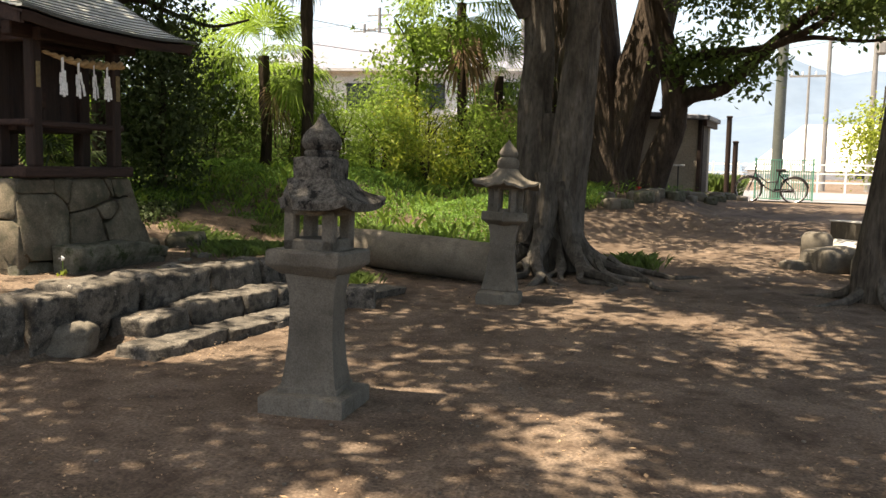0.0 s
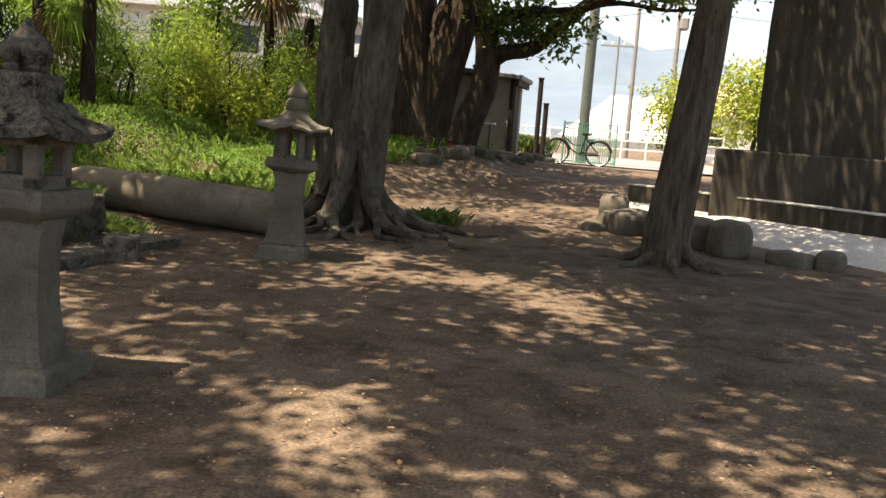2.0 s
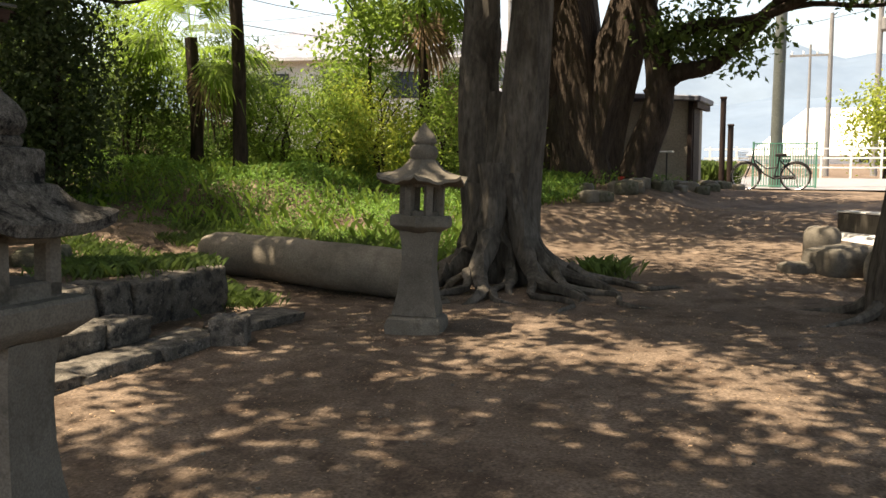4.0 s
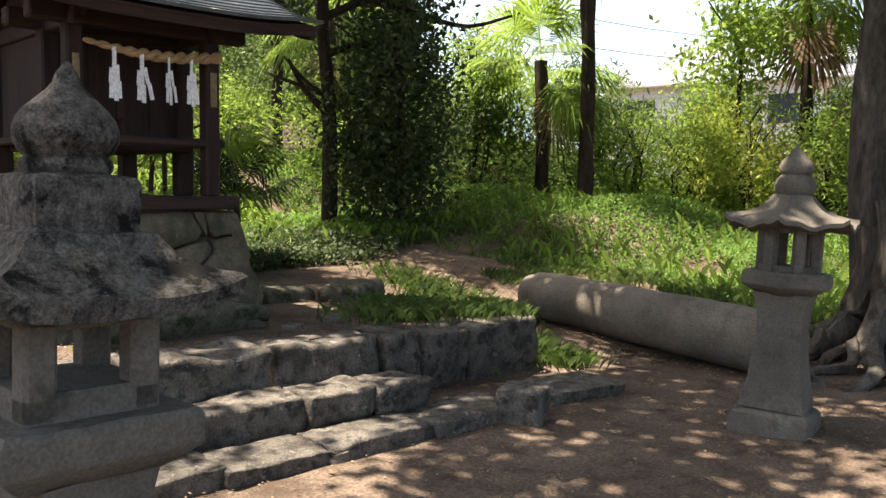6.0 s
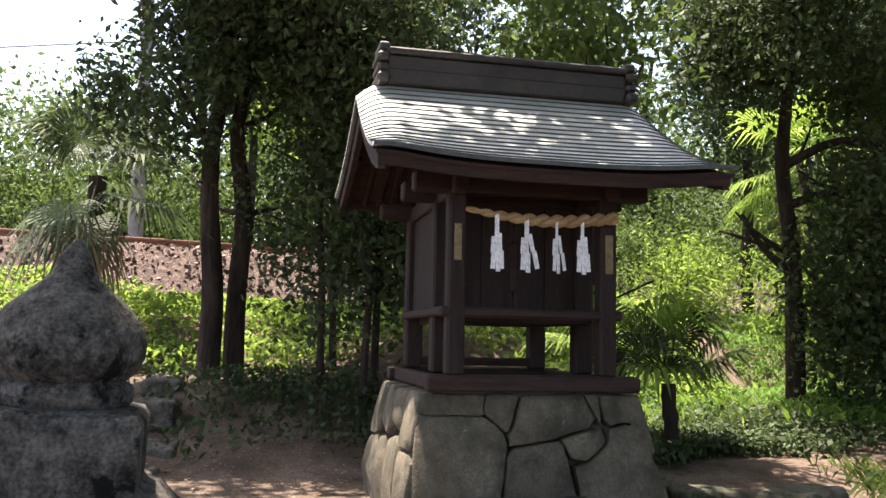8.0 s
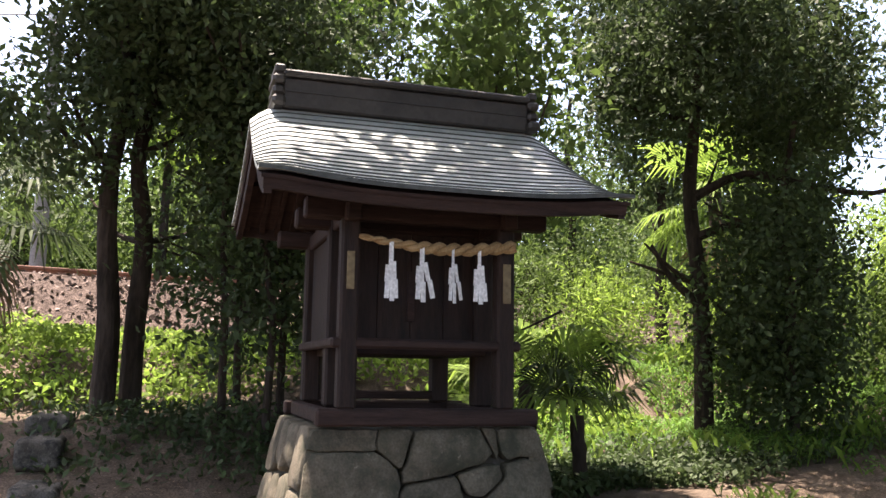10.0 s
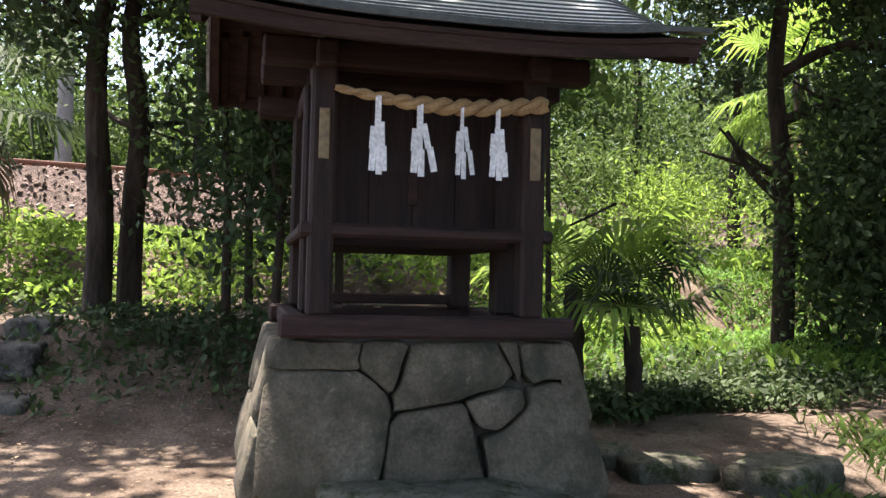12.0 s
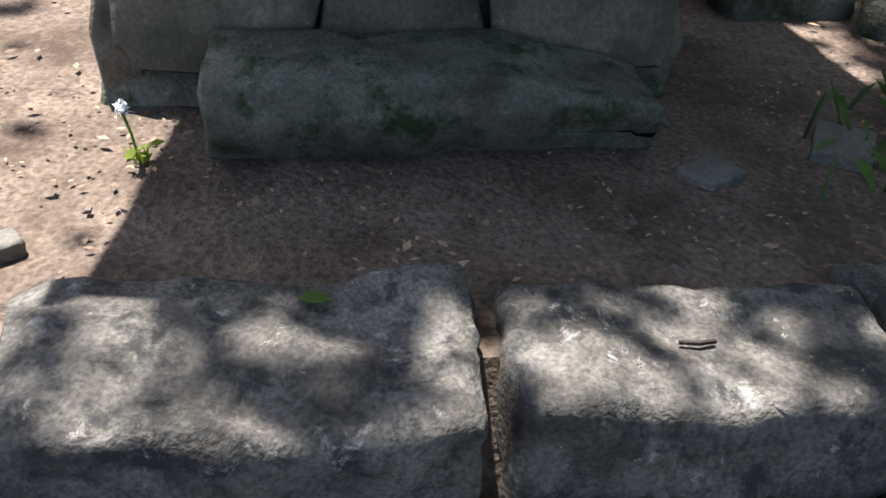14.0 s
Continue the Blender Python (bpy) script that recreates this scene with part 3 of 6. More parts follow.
    part("ridge_strip", boxed((XR, YC, 3.33), (0.22, 2 * L - 0.01, 0.012)), RIDGE, t)
    for s in (-1, 1):
        bm = bmesh.new()
        box(bm, (XR, YC + s * (L + 0.025), 3.47), (0.26, 0.07, 0.06), 0.012)
        box(bm, (XR, YC + s * (L + 0.03), 3.40), (0.30, 0.085, 0.065), 0.02)
        box(bm, (XR, YC + s * (L + 0.03), 3.325), (0.28, 0.08, 0.07), 0.02)
        box(bm, (XR, YC + s * (L + 0.03), 3.25), (0.34, 0.09, 0.07), 0.02)
        part("ridge_end", bm, RIDGE, t)


shrine()


def rope_and_papers():
    t = thing("straw_rope", "twisted yellow straw rope hung between the shrine posts", "rope", pose(0, 0, 0))
    pts = [(-2.50, YC - 0.46 + 0.96 * i / 40, 2.285 - 0.045 * math.sin(math.pi * i / 40) + 0.012 * (1 - i / 40)) for i in range(41)]
    for ph in (0, math.pi):
        q, rr = [], []
        for i, p in enumerate(pts):
            a = i * 0.85 + ph
            r = 0.010 + 0.014 * min(1.0, i / 18)
            q.append((p[0] + r * 0.8 * math.cos(a), p[1], p[2] + r * 0.8 * math.sin(a)))
            rr.append(r)
        tube("strand", q, rr, ROPE, t, 7)
    for k, y in enumerate((YC - 0.275, YC - 0.09, YC + 0.10, YC + 0.265)):
        s = thing("paper_streamer", "white folded paper streamer hung from the straw rope", "paper streamer", pose(-2.475, y, 2.255, 0, 0, (-6, 5, 14, -9)[k]), "streamers on the rope")
        part("neck", boxed((0, 0, -0.045), (0.003, (0.026, 0.028, 0.016, 0.020)[k], 0.12)), PAPER, s)
        wide = (0.026, 0.028, 0.021, 0.025)[k]
        for j, (dy, top, ln, lean) in enumerate(((-1.0, -0.12, 0.19, -3), (-0.1, -0.095, 0.23, 1), (0.8, -0.10, 0.21, (2, 12, 9, 4)[k]))):
            b = bmesh.new()
            for i in range(2):
                w = wide * (0.95 + 0.1 * i)
                z0, z1 = top - i * ln * 0.5, top - (i + 1) * ln * 0.5 - 0.004
                box(b, (0.004 * i + 0.003 * j, dy * wide * 0.75 + (0.006 if i else 0), (z0 + z1) / 2), (0.003, w, z0 - z1))
            bmesh.ops.rotate(b, cent=(0, 0, top), matrix=Matrix.Rotation(radians(lean), 3, "X"), verts=b.verts)
            part("fold", b, PAPER, s)


rope_and_papers()


# ---------------------------------------------------------------- step stones
def stone_row():
    def st(c, s, seed, material=STEP, label="rough-hewn grey kerb stone along the terrace edge", name="kerb_stone", group="terrace kerb stones", rz=0, sq=0.96, rough=0.13):
        ob = rock(name, (0, 0, 0), s, material, seed, 0, None, rough, 13, sq)
        g = random.Random(seed)
        if name in ("kerb_stone", "step_slab"):             # no two blocks are cut square
            cr = {(i, j, k): Vector((g.uniform(-1, 1) * 0.03, g.uniform(-1, 1) * 0.016, g.uniform(-1, 1) * 0.016)) for i in (0, 1) for j in (0, 1) for k in (0, 1)}
            for v in ob.data.vertices:
                u = [min(1.0, max(0.0, v.co[q] / s[q] + 0.5)) for q in range(3)]
                v.co += sum((d * (u[0] if i else 1 - u[0]) * (u[1] if j else 1 - u[1]) * (u[2] if k else 1 - u[2]) for (i, j, k), d in cr.items()), Vector())
                chip = noise.noise(v.co * 7 + Vector((seed, 0, 0)))
                if v.co.z > 0.3 * s[2] and v.co.x > 0.36 * s[0]:
                    v.co.z -= max(0.0, chip) * 0.035
        if group in ("terrace kerb stones", "middle step stones"):
            for v in ob.data.vertices:                      # faces lean in towards the foot
                k = max(0.0, 0.5 - (v.co.z + s[2] / 2) / s[2])
                v.co.x -= 0.16 * k if v.co.x > 0 else 0.0
        ob.matrix_basis = pose(*c, 0, 0, rz)
        tagged(ob, label, "kerb stone", group)

    # top row, along y: (y0, y1, top, front x, depth)
    for k, (y0, y1, zt, xf, dp) in enumerate([(2.25, 2.75, 0.47, -1.20, 0.62), (2.78, 3.12, 0.45, -1.16, 0.45), (3.14, 3.80, 0.475, -1.15, 0.44),
                                              (3.88, 4.725, 0.475, -1.14, 0.45), (4.745, 5.50, 0.455, -1.15, 0.38), (5.53, 5.88, 0.43, -1.16, 0.42), (5.90, 6.35, 0.41, -1.14, 0.4), (6.36, 7.05, 0.42, -1.12, 0.5)]):
        st((xf - dp / 2, (y0 + y1) / 2, zt - 0.25), (dp, y1 - y0, 0.5), 11 + k)
    st((-1.27, 3.84, 0.34), (0.2, 0.07, 0.22), 5, label="small grey stone wedged between kerb stones")
    # second step
    for k, (y0, y1, x0, x1) in enumerate([(3.46, 3.95, -1.14, -0.84), (4.02, 4.68, -1.08, -0.82), (4.70, 5.14, -1.05, -0.77), (5.13, 5.52, -1.02, -0.72)]):
        st(((x0 + x1) / 2, (y0 + y1) / 2, 0.11 if k else 0.085), (x1 - x0 + 0.04, y1 - y0, 0.29), 31 + k, label="rough-hewn grey stone of the middle step", group="middle step stones")
    # low slabs in the ground
    for k, (y0, y1, x0, x1) in enumerate([(3.16, 4.02, -0.86, -0.50), (4.0, 4.55, -0.74, -0.42), (4.55, 5.25, -0.72, -0.38), (5.25, 5.95, -0.74, -0.34)]):
        st(((x0 + x1) / 2, (y0 + y1) / 2, 0.02), (x1 - x0, y1 - y0, 0.13), 41 + k, label="low grey step slab set in the dirt", group="low step slabs", name="step_slab")
    st((-0.55, 6.62, 0.02), (0.46, 0.75, 0.10), 51, label="flat grey slab lying on the dirt", group="low step slabs", name="step_slab", rz=-8)
    st((-0.28, 5.88, 0.09), (0.26, 0.24, 0.25), 52, label="small squared grey stone block on the dirt", name="stone_block", group="loose stones", rz=20)
    st((-1.22, 3.08, 0.09), (0.40, 0.30, 0.26), 53, STONE, "rounded dark boulder lying on the dirt", "boulder", "loose stones", 25, 0.45, 0.2)
    # stones along the terrace's other edge, running back
    for k in range(9):
        x = -1.75 - k * 0.62
        st((x, 2.18 + 0.05 * math.sin(k * 2.3), gz(x, 2.5) - 0.10), (0.56 + 0.1 * (k % 3), 0.38, 0.28), 61 + k, label="rough grey edging stone beside the terrace", group="terrace edging stones", sq=0.7, rough=0.15)
    # offering block in front of the shrine
    ob = rock("offering_stone", (0, 0, 0), (0.36, 1.16, 0.30), MOSS_SHADE, 77, 0, None, 0.11, 14, 0.93)
    for v in ob.data.vertices:                              # one end lower, the face undercut
        if v.co.z > 0 and v.co.y > 0.2:
            v.co.z -= (v.co.y - 0.2) * 0.22
        if v.co.x > 0 and v.co.z < 0.06:
            v.co.x -= (0.06 - v.co.z) * 0.55
    ob.matrix_basis = pose(-2.26, 4.74, 0.475)
    tagged(ob, "long mossy grey stone block before the shrine base", "stone block")
    # flat stones on the earth beside the shrine
    for k, (x, y, sx, sy, sz) in enumerate([(-3.3, 6.2, 0.35, 0.5, 0.16), (-3.0, 6.75, 0.4, 0.7, 0.2), (-3.7, 6.0, 0.3, 0.4, 0.14), (-4.0, 5.75, 0.3, 0.3, 0.16), (-2.0, 5.42, 0.14, 0.12, 0.04), (-2.12, 5.85, 0.2, 0.16, 0.05), (-1.8, 3.55, 0.1, 0.2, 0.06), (-1.75, 3.75, 0.08, 0.14, 0.05)]):
        st((x, y, 0.40 + sz * 0.2), (sx, sy, sz), 81 + k, MOSS_SHADE if k < 4 else STONE, "flat mossy stone on bare earth by the shrine" if k < 4 else "small flat grey stone on the terrace", "flat_stone", "loose stones", 30 * k, 0.5, 0.18)


stone_row()


# ---------------------------------------------------------------- stone lanterns
def corner(a, sides):
    """How far a regular outline reaches at the angle a, against its inner circle."""
    w = 2 * math.pi / sides
    return 1.0 / math.cos((a + w / 2) % w - w / 2)


def lathe4(rows, sides=4, seg=48):
    """Rings of a rounded polygon: rows of (half-width, z, squareness 0..1)."""
    V, F = [], []
    for r, z, sq in rows:
        for k in range(seg):
            a = 2 * math.pi * k / seg
            c, s = math.cos(a), math.sin(a)
            q = corner(a, sides)
            d = r * (1 + (q - 1) * sq)
            V.append((d * c, d * s, z))
    n = len(rows)
    for i in range(n - 1):
        for k in range(seg):
            k2 = (k + 1) % seg
            F.append((i * seg + k, i * seg + k2, (i + 1) * seg + k2, (i + 1) * seg + k))
    F.append(tuple(range(seg))[::-1])
    F.append(tuple((n - 1) * seg + k for k in range(seg)))
    return V, F


def roughen(V, amp, f=9.0, seed=0.0):
    out = []
    for v in V:
        p = Vector(v)
        q = p + noise.noise_vector(p * f + Vector((seed, 0, 0))) * amp + noise.noise_vector(p * f * 3 + Vector((0, seed, 0))) * amp * 0.5
        out.append(tuple(q))
    return out


def fire_box(t, z0, z1, half, material, post=0.045):
    for sx in (-1, 1):
        for sy in (-1, 1):
            part("corner_post", boxed((sx * (half - post), sy * (half - post), (z0 + z1) / 2), (2 * post, 2 * post, z1 - z0), 0.01), material, t)
    part("box_floor", boxed((0, 0, z0 + 0.03), (2 * half, 2 * half, 0.07), 0.01), material, t)
    part("box_head", boxed((0, 0, z1 - 0.03), (2 * half, 2 * half, 0.06), 0.01), material, t)


def lantern_a():
    t = thing("stone_lantern", "old square grey stone lantern with lichen-spotted roof and onion finial", "stone lantern", pose(1.02, 2.69, 0, -1.2, 0.6, 3), "stone lanterns")

    def piece(name, rows, material, amp=0.006, label="", turn=0.0):
        V, F = lathe4(rows)
        ob = pydata(name, roughen(V, amp, 9, len(name)), F, material, t, label, True)
        ob.matrix_basis = pose(0, 0, 0, 0, 0, turn)

    piece("base", [(0.243, -0.05, 1), (0.243, 0.078, 1), (0.236, 0.092, 1), (0.16, 0.104, 1)], STONE, 0.004, turn=5)
    piece("shaft", [(0.170, 0.10, 1), (0.168, 0.128, 1), (0.158, 0.132, 1), (0.141, 0.24, 1), (0.128, 0.38, 1), (0.124, 0.52, 1), (0.129, 0.65, 1), (0.148, 0.765, 1)], STONE, 0.003, turn=9)
    piece("platform", [(0.155, 0.76, 1), (0.185, 0.785, 1), (0.214, 0.812, 1), (0.219, 0.822, 1), (0.220, 0.885, 1), (0.208, 0.90, 1)], STONE, 0.005)
    fire_box(t, 0.895, 1.15, 0.15, STONE, 0.035)
    V, F = [], []
    seg = 64
    rows = [(0.16, 1.14, 0.0), (0.258, 1.118, 1.0), (0.276, 1.122, 1.0), (0.284, 1.162, 1.0), (0.276, 1.172, 1.0), (0.248, 1.182, 0.8), (0.215, 1.200, 0.5), (0.188, 1.222, 0.28), (0.168, 1.246, 0.12), (0.153, 1.270, 0.04), (0.140, 1.288, 0.0), (0.105, 1.297, 0.0)]
    for r, z, lift in rows:
        for k in range(seg):
            a = 2 * math.pi * k / seg
            q = corner(a, 4)
            V.append((r * q * math.cos(a), r * q * math.sin(a), z + lift * 0.035 * ((q - 1) / 0.414) ** 2))
    # one side of the eaves has broken away
    for k, (x, y, z) in enumerate(V):
        over = -0.75 * x - 0.66 * y - 0.19 - 0.012 * math.sin(30 * (x - y) + 40 * z)
        if over > 0:
            V[k] = (x + 0.75 * over, y + 0.66 * over, z)
    n = len(rows)
    F = [(i * seg + k, i * seg + (k + 1) % seg, (i + 1) * seg + (k + 1) % seg, (i + 1) * seg + k) for i in range(n - 1) for k in range(seg)]
    F += [tuple(range(seg))[::-1], tuple((n - 1) * seg + k for k in range(seg))]
    pydata("roof", roughen(V, 0.003, 20), F, LICHEN, t, "roof spotted with black and white lichen", True)
    piece("neck_block", [(0.128, 1.285, 0.9), (0.117, 1.30, 0.86), (0.119, 1.31, 0.86), (0.121, 1.395, 0.86), (0.115, 1.408, 0.8), (0.094, 1.415, 0.4)], LICHEN, 0.003)
    piece("collar", [(0.086, 1.41, 0), (0.095, 1.42, 0), (0.098, 1.432, 0), (0.095, 1.444, 0), (0.084, 1.452, 0)], LICHEN, 0.002)
    piece("finial", [(0.082, 1.448, 0), (0.100, 1.463, 0), (0.110, 1.485, 0), (0.111, 1.508, 0), (0.103, 1.533, 0), (0.086, 1.556, 0), (0.064, 1.577, 0), (0.044, 1.596, 0), (0.031, 1.614, 0), (0.024, 1.634, 0), (0.012, 1.652, 0), (0.003, 1.66, 0)], LICHEN, 0.003)
    return t


lantern_a()


def lantern_b():
    t = thing("stone_lantern", "stone lantern with upturned scalloped roof and flared shaft beside the roots", "stone lantern", pose(0.81, 6.89, 0, -2.1, 2.1, 12), "stone lanterns")

    def piece(name, rows, material=STONE, amp=0.005, sides=4):
        V, F = lathe4(rows, sides)
        return pydata(name, roughen(V, amp, 9, 3 + len(name)), F, material, t, "", True)

    piece("base", [(0.225, -0.06, 0.8), (0.235, 0.05, 0.8), (0.228, 0.095, 0.75), (0.205, 0.118, 0.7), (0.15, 0.13, 0.8)], amp=0.012, sides=4)
    piece("shaft", [(0.178, 0.13, 1), (0.174, 0.16, 1), (0.148, 0.30, 1), (0.128, 0.46, 1), (0.122, 0.58, 1), (0.128, 0.70, 1), (0.15, 0.80, 1)], amp=0.002, sides=4)
    piece("platform", [(0.15, 0.79, 1), (0.222, 0.835, 1), (0.23, 0.845, 1), (0.23, 0.905, 1), (0.218, 0.925, 1)], amp=0.003, sides=6)
    for k in range(6):
        a = radians(60 * k)
        part("corner_post", boxed((0.150 * math.cos(a), 0.150 * math.sin(a), 1.055), (0.06, 0.06, 0.27), 0.006, 60 * k), STONE, t)
    piece("box_floor", [(0.15, 0.92, 1), (0.15, 0.96, 1)], amp=0.0, sides=6)
    piece("box_head", [(0.15, 1.15, 1), (0.15, 1.20, 1)], amp=0.0, sides=6)
    V = []
    seg = 72
    rows = [(0.14, 1.175, 0), (0.31, 1.172, 1.0), (0.338, 1.182, 1.0), (0.336, 1.205, 1.0), (0.29, 1.222, 0.7), (0.225, 1.250, 0.35), (0.165, 1.290, 0.12), (0.125, 1.335, 0.0), (0.10, 1.37, 0.0)]
    for r, z, lift in rows:
        for k in range(seg):
            a = 2 * math.pi * k / seg
            q = corner(a, 6)
            V.append((r * q * math.cos(a), r * q * math.sin(a), z + lift * (0.055 * ((q - 1) / 0.155) ** 2 - 0.012 * math.cos(12 * a))))
    n = len(rows)
    F = [(i * seg + k, i * seg + (k + 1) % seg, (i + 1) * seg + (k + 1) % seg, (i + 1) * seg + k) for i in range(n - 1) for k in range(seg)]
    F += [tuple(range(seg))[::-1], tuple((n - 1) * seg + k for k in range(seg))]
    pydata("roof", roughen(V, 0.004, 11), F, STONE, t, "", True)
    piece("neck", [(0.085, 1.36, 0), (0.105, 1.385, 0), (0.115, 1.42, 0), (0.105, 1.46, 0), (0.082, 1.485, 0)], sides=6)
    piece("finial", [(0.07, 1.48, 0), (0.095, 1.505, 0), (0.098, 1.53, 0), (0.08, 1.57, 0), (0.045, 1.61, 0), (0.022, 1.64, 0), (0.006, 1.665, 0)], sides=6)


lantern_b()


# ---------------------------------------------------------------- the fallen pillar
def pillar():
    a, b = Vector((-2.42, 8.55, 0.36)), Vector((0.34, 8.20, 0.235))
    n = 24
    pts, rr = [], []
    for i in range(n + 1):
        s = i / n
        p = a.lerp(b, s)
        pts.append(p)
        rr.append(0.235 + 0.012 * s)
    rr[0], rr[1] = 0.19, 0.228
    v, f = tube_data(pts, rr, 28)
    ob = pydata("fallen_pillar", roughen(v, 0.012, 3), f, CONC, None, "", True)
    tagged(ob, "round grey-brown stone pillar lying on the ground behind the lantern", "pillar")


pillar()


# ---------------------------------------------------------------- trees
def limb(pts, r0, r1, seg=10, ripple=None, sub=3):
    """A bent tapered limb through the given points, smoothed."""
    P = [Vector(p) for p in pts]
    Q = []
    for i in range(len(P) - 1):
        p0, p1, p2, p3 = P[max(i - 1, 0)], P[i], P[i + 1], P[min(i + 2, len(P) - 1)]
        for k in range(sub):
            t = k / sub
            Q.append(0.5 * ((2 * p1) + (p2 - p0) * t + (2 * p0 - 5 * p1 + 4 * p2 - p3) * t * t + (3 * p1 - p0 - 3 * p2 + p3) * t ** 3))
    Q.append(P[-1])
    n = len(Q)
    R = [r0 + (r1 - r0) * i / (n - 1) for i in range(n)]
    return tube_data(Q, R, seg, True, ripple)


def crown_leaves(name, blobs, size, material, parent, seed, per=60, spread=0.28, aspect=0.5, label=""):
    """blobs: (centre, radius, clumps)."""
    C = np.concatenate([clumps(c, r, n, per, spread, seed + 7 * i, 0.35) for i, (c, r, n) in enumerate(blobs)])
    return leaf_mesh(name, leaf_arrays(C, size, aspect, 0.3, seed), material, parent, label)


def root_tree():
    """Two-stemmed tree with a skirt of surface roots."""
    bx, by = 0.74, 9.62
    t = thing("root_tree", "grey two-stemmed tree with a skirt of spreading surface roots", "tree", pose(0, 0, 0))
    fl = lambda a, i: 1 + max(0.04, 0.15 - 0.008 * i) * math.sin(5 * a + i * 0.06 + 0.6) + 0.05 * math.sin(11 * a + 1 + 0.1 * i)
    d = [limb([(0.64, by, -0.15), (0.64, by, 0.3), (0.63, by, 0.75), (0.63, by, 1.3), (0.63, by, 2.1)], 0.40, 0.10, 48, fl, 6),
         limb([(0.76, by - 0.05, -0.15), (0.79, by - 0.05, 0.6), (0.84, by - 0.05, 1.25), (0.92, by - 0.08, 1.8), (0.97, by - 0.08, 2.4), (1.02, by - 0.05, 3.1), (1.08, by - 0.1, 4.2), (1.2, by - 0.2, 6.5)], 0.31, 0.17, 40, fl, 5),
         limb([(0.54, by + 0.08, -0.15), (0.49, by + 0.08, 0.6), (0.42, by + 0.1, 1.25), (0.375, by + 0.12, 1.8), (0.37, by + 0.12, 2.4), (0.40, by + 0.12, 3.1), (0.3, by + 0.1, 4.4), (0.05, by + 0.1, 6.5)], 0.29, 0.16, 40, fl, 5)]
    pydata("trunk", *merge(d), BARK, t, "", True)
    g = random.Random(3)
    cx, cy = 0.66, by - 0.02
    rip = lambda a2, i: 1 + 0.14 * math.sin(3 * a2 + i * 0.5) + 0.06 * math.sin(7 * a2)
    # buttress roots: (bearing, reach, thickness, height of the shoulder)
    for k, (b, ln, th, hh) in enumerate([(-168, 0.80, 0.15, 0.75), (-136, 0.76, 0.17, 1.0), (-110, 0.62, 0.12, 0.9), (-87, 0.92, 0.19, 1.2), (-62, 0.62, 0.11, 0.85), (-41, 0.93, 0.17, 1.1),
                                         (-18, 0.93, 0.16, 0.9), (10, 0.9, 0.15, 0.75), (55, 0.8, 0.15, 0.7), (100, 0.8, 0.15, 0.7), (145, 0.8, 0.15, 0.7)]):
        a = radians(b)
        pts = []
        for i, (q, z) in enumerate(((0.28, 1.05), (0.35, 0.72), (0.47, 0.42), (0.68, 0.20), (0.98, 0.085), (1.32, 0.045), (1.75, -0.06))):
            w = 0.10 * math.sin(i * 1.5 + k * 2.3) * min(1.0, i / 3)
            x, y = cx + math.cos(a + w) * q * ln, cy + math.sin(a + w) * q * ln
            pts.append((x, y, z * hh + gz(x, y)))
        pydata("root", *limb(pts, th * 0.95, 0.024, 12, rip, 4), BARK, t, "", True)
        # each splits once over the ground
        i0 = Vector(pts[3])
        sd = 1 if k % 2 else -1
        tail = [i0 + Vector((0, 0, 0.01))]
        for q, turn in ((0.22, 0.35), (0.45, 0.55), (0.75, 0.5), (1.05, 0.75)):
            x, y = i0.x + math.cos(a + sd * turn) * q, i0.y + math.sin(a + sd * turn) * q
            tail.append((x, y, gz(x, y) + (0.05, 0.025, 0.01, -0.04)[len(tail) - 1]))
        pydata("root", *limb(tail, th * 0.5, 0.012, 9, rip, 3), BARK, t, "", True)
    for k, (b, q0, q1) in enumerate([(-98, 0.8, 1.8), (-52, 0.7, 2.2), (-30, 0.8, 2.3), (-2, 0.8, 2.1), (-125, 0.7, 1.6)]):
        a = radians(b)
        pts = []
        for i in range(7):
            q = q0 + (q1 - q0) * i / 6
            w = 0.10 * math.sin(i * 1.9 + k * 1.3)
            x, y = cx + math.cos(a + w) * q, cy + math.sin(a + w) * q
            pts.append((x, y, gz(x, y) + (0.20, 0.07, 0.03, 0.02, 0.015, 0.0, -0.05)[i]))
        pydata("root", *limb(pts, 0.05, 0.014, 8, rip, 3), BARK, t, "", True)
    br = [limb([(bx + 0.3, by, 3.4), (bx + 1.2, by - 0.8, 4.6), (bx + 2.4, by - 1.6, 5.4), (bx + 3.5, by - 2.8, 5.8)], 0.14, 0.03, 8),
          limb([(bx - 0.5, by, 3.4), (bx - 1.0, by - 1.0, 4.6), (bx - 1.4, by - 2.6, 5.6)], 0.12, 0.03, 8),
          limb([(bx + 0.4, by, 5.0), (bx + 0.6, by - 1.6, 6.2), (bx + 1.0, by - 4.0, 7.0), (bx + 1.4, by - 6, 7.4)], 0.12, 0.02, 8)]
    pydata("branch", *merge(br), BARK, t, "", True)
    crown_leaves("crown", [((bx + 1.5, by - 1.0, 6.9), (3.2, 3.0, 1.0), 150), ((bx - 2.4, by - 1.6, 7.2), (2.2, 2.4, 0.8), 90)], 0.15, LEAF_M, t, 11, 70, 0.26)


root_tree()


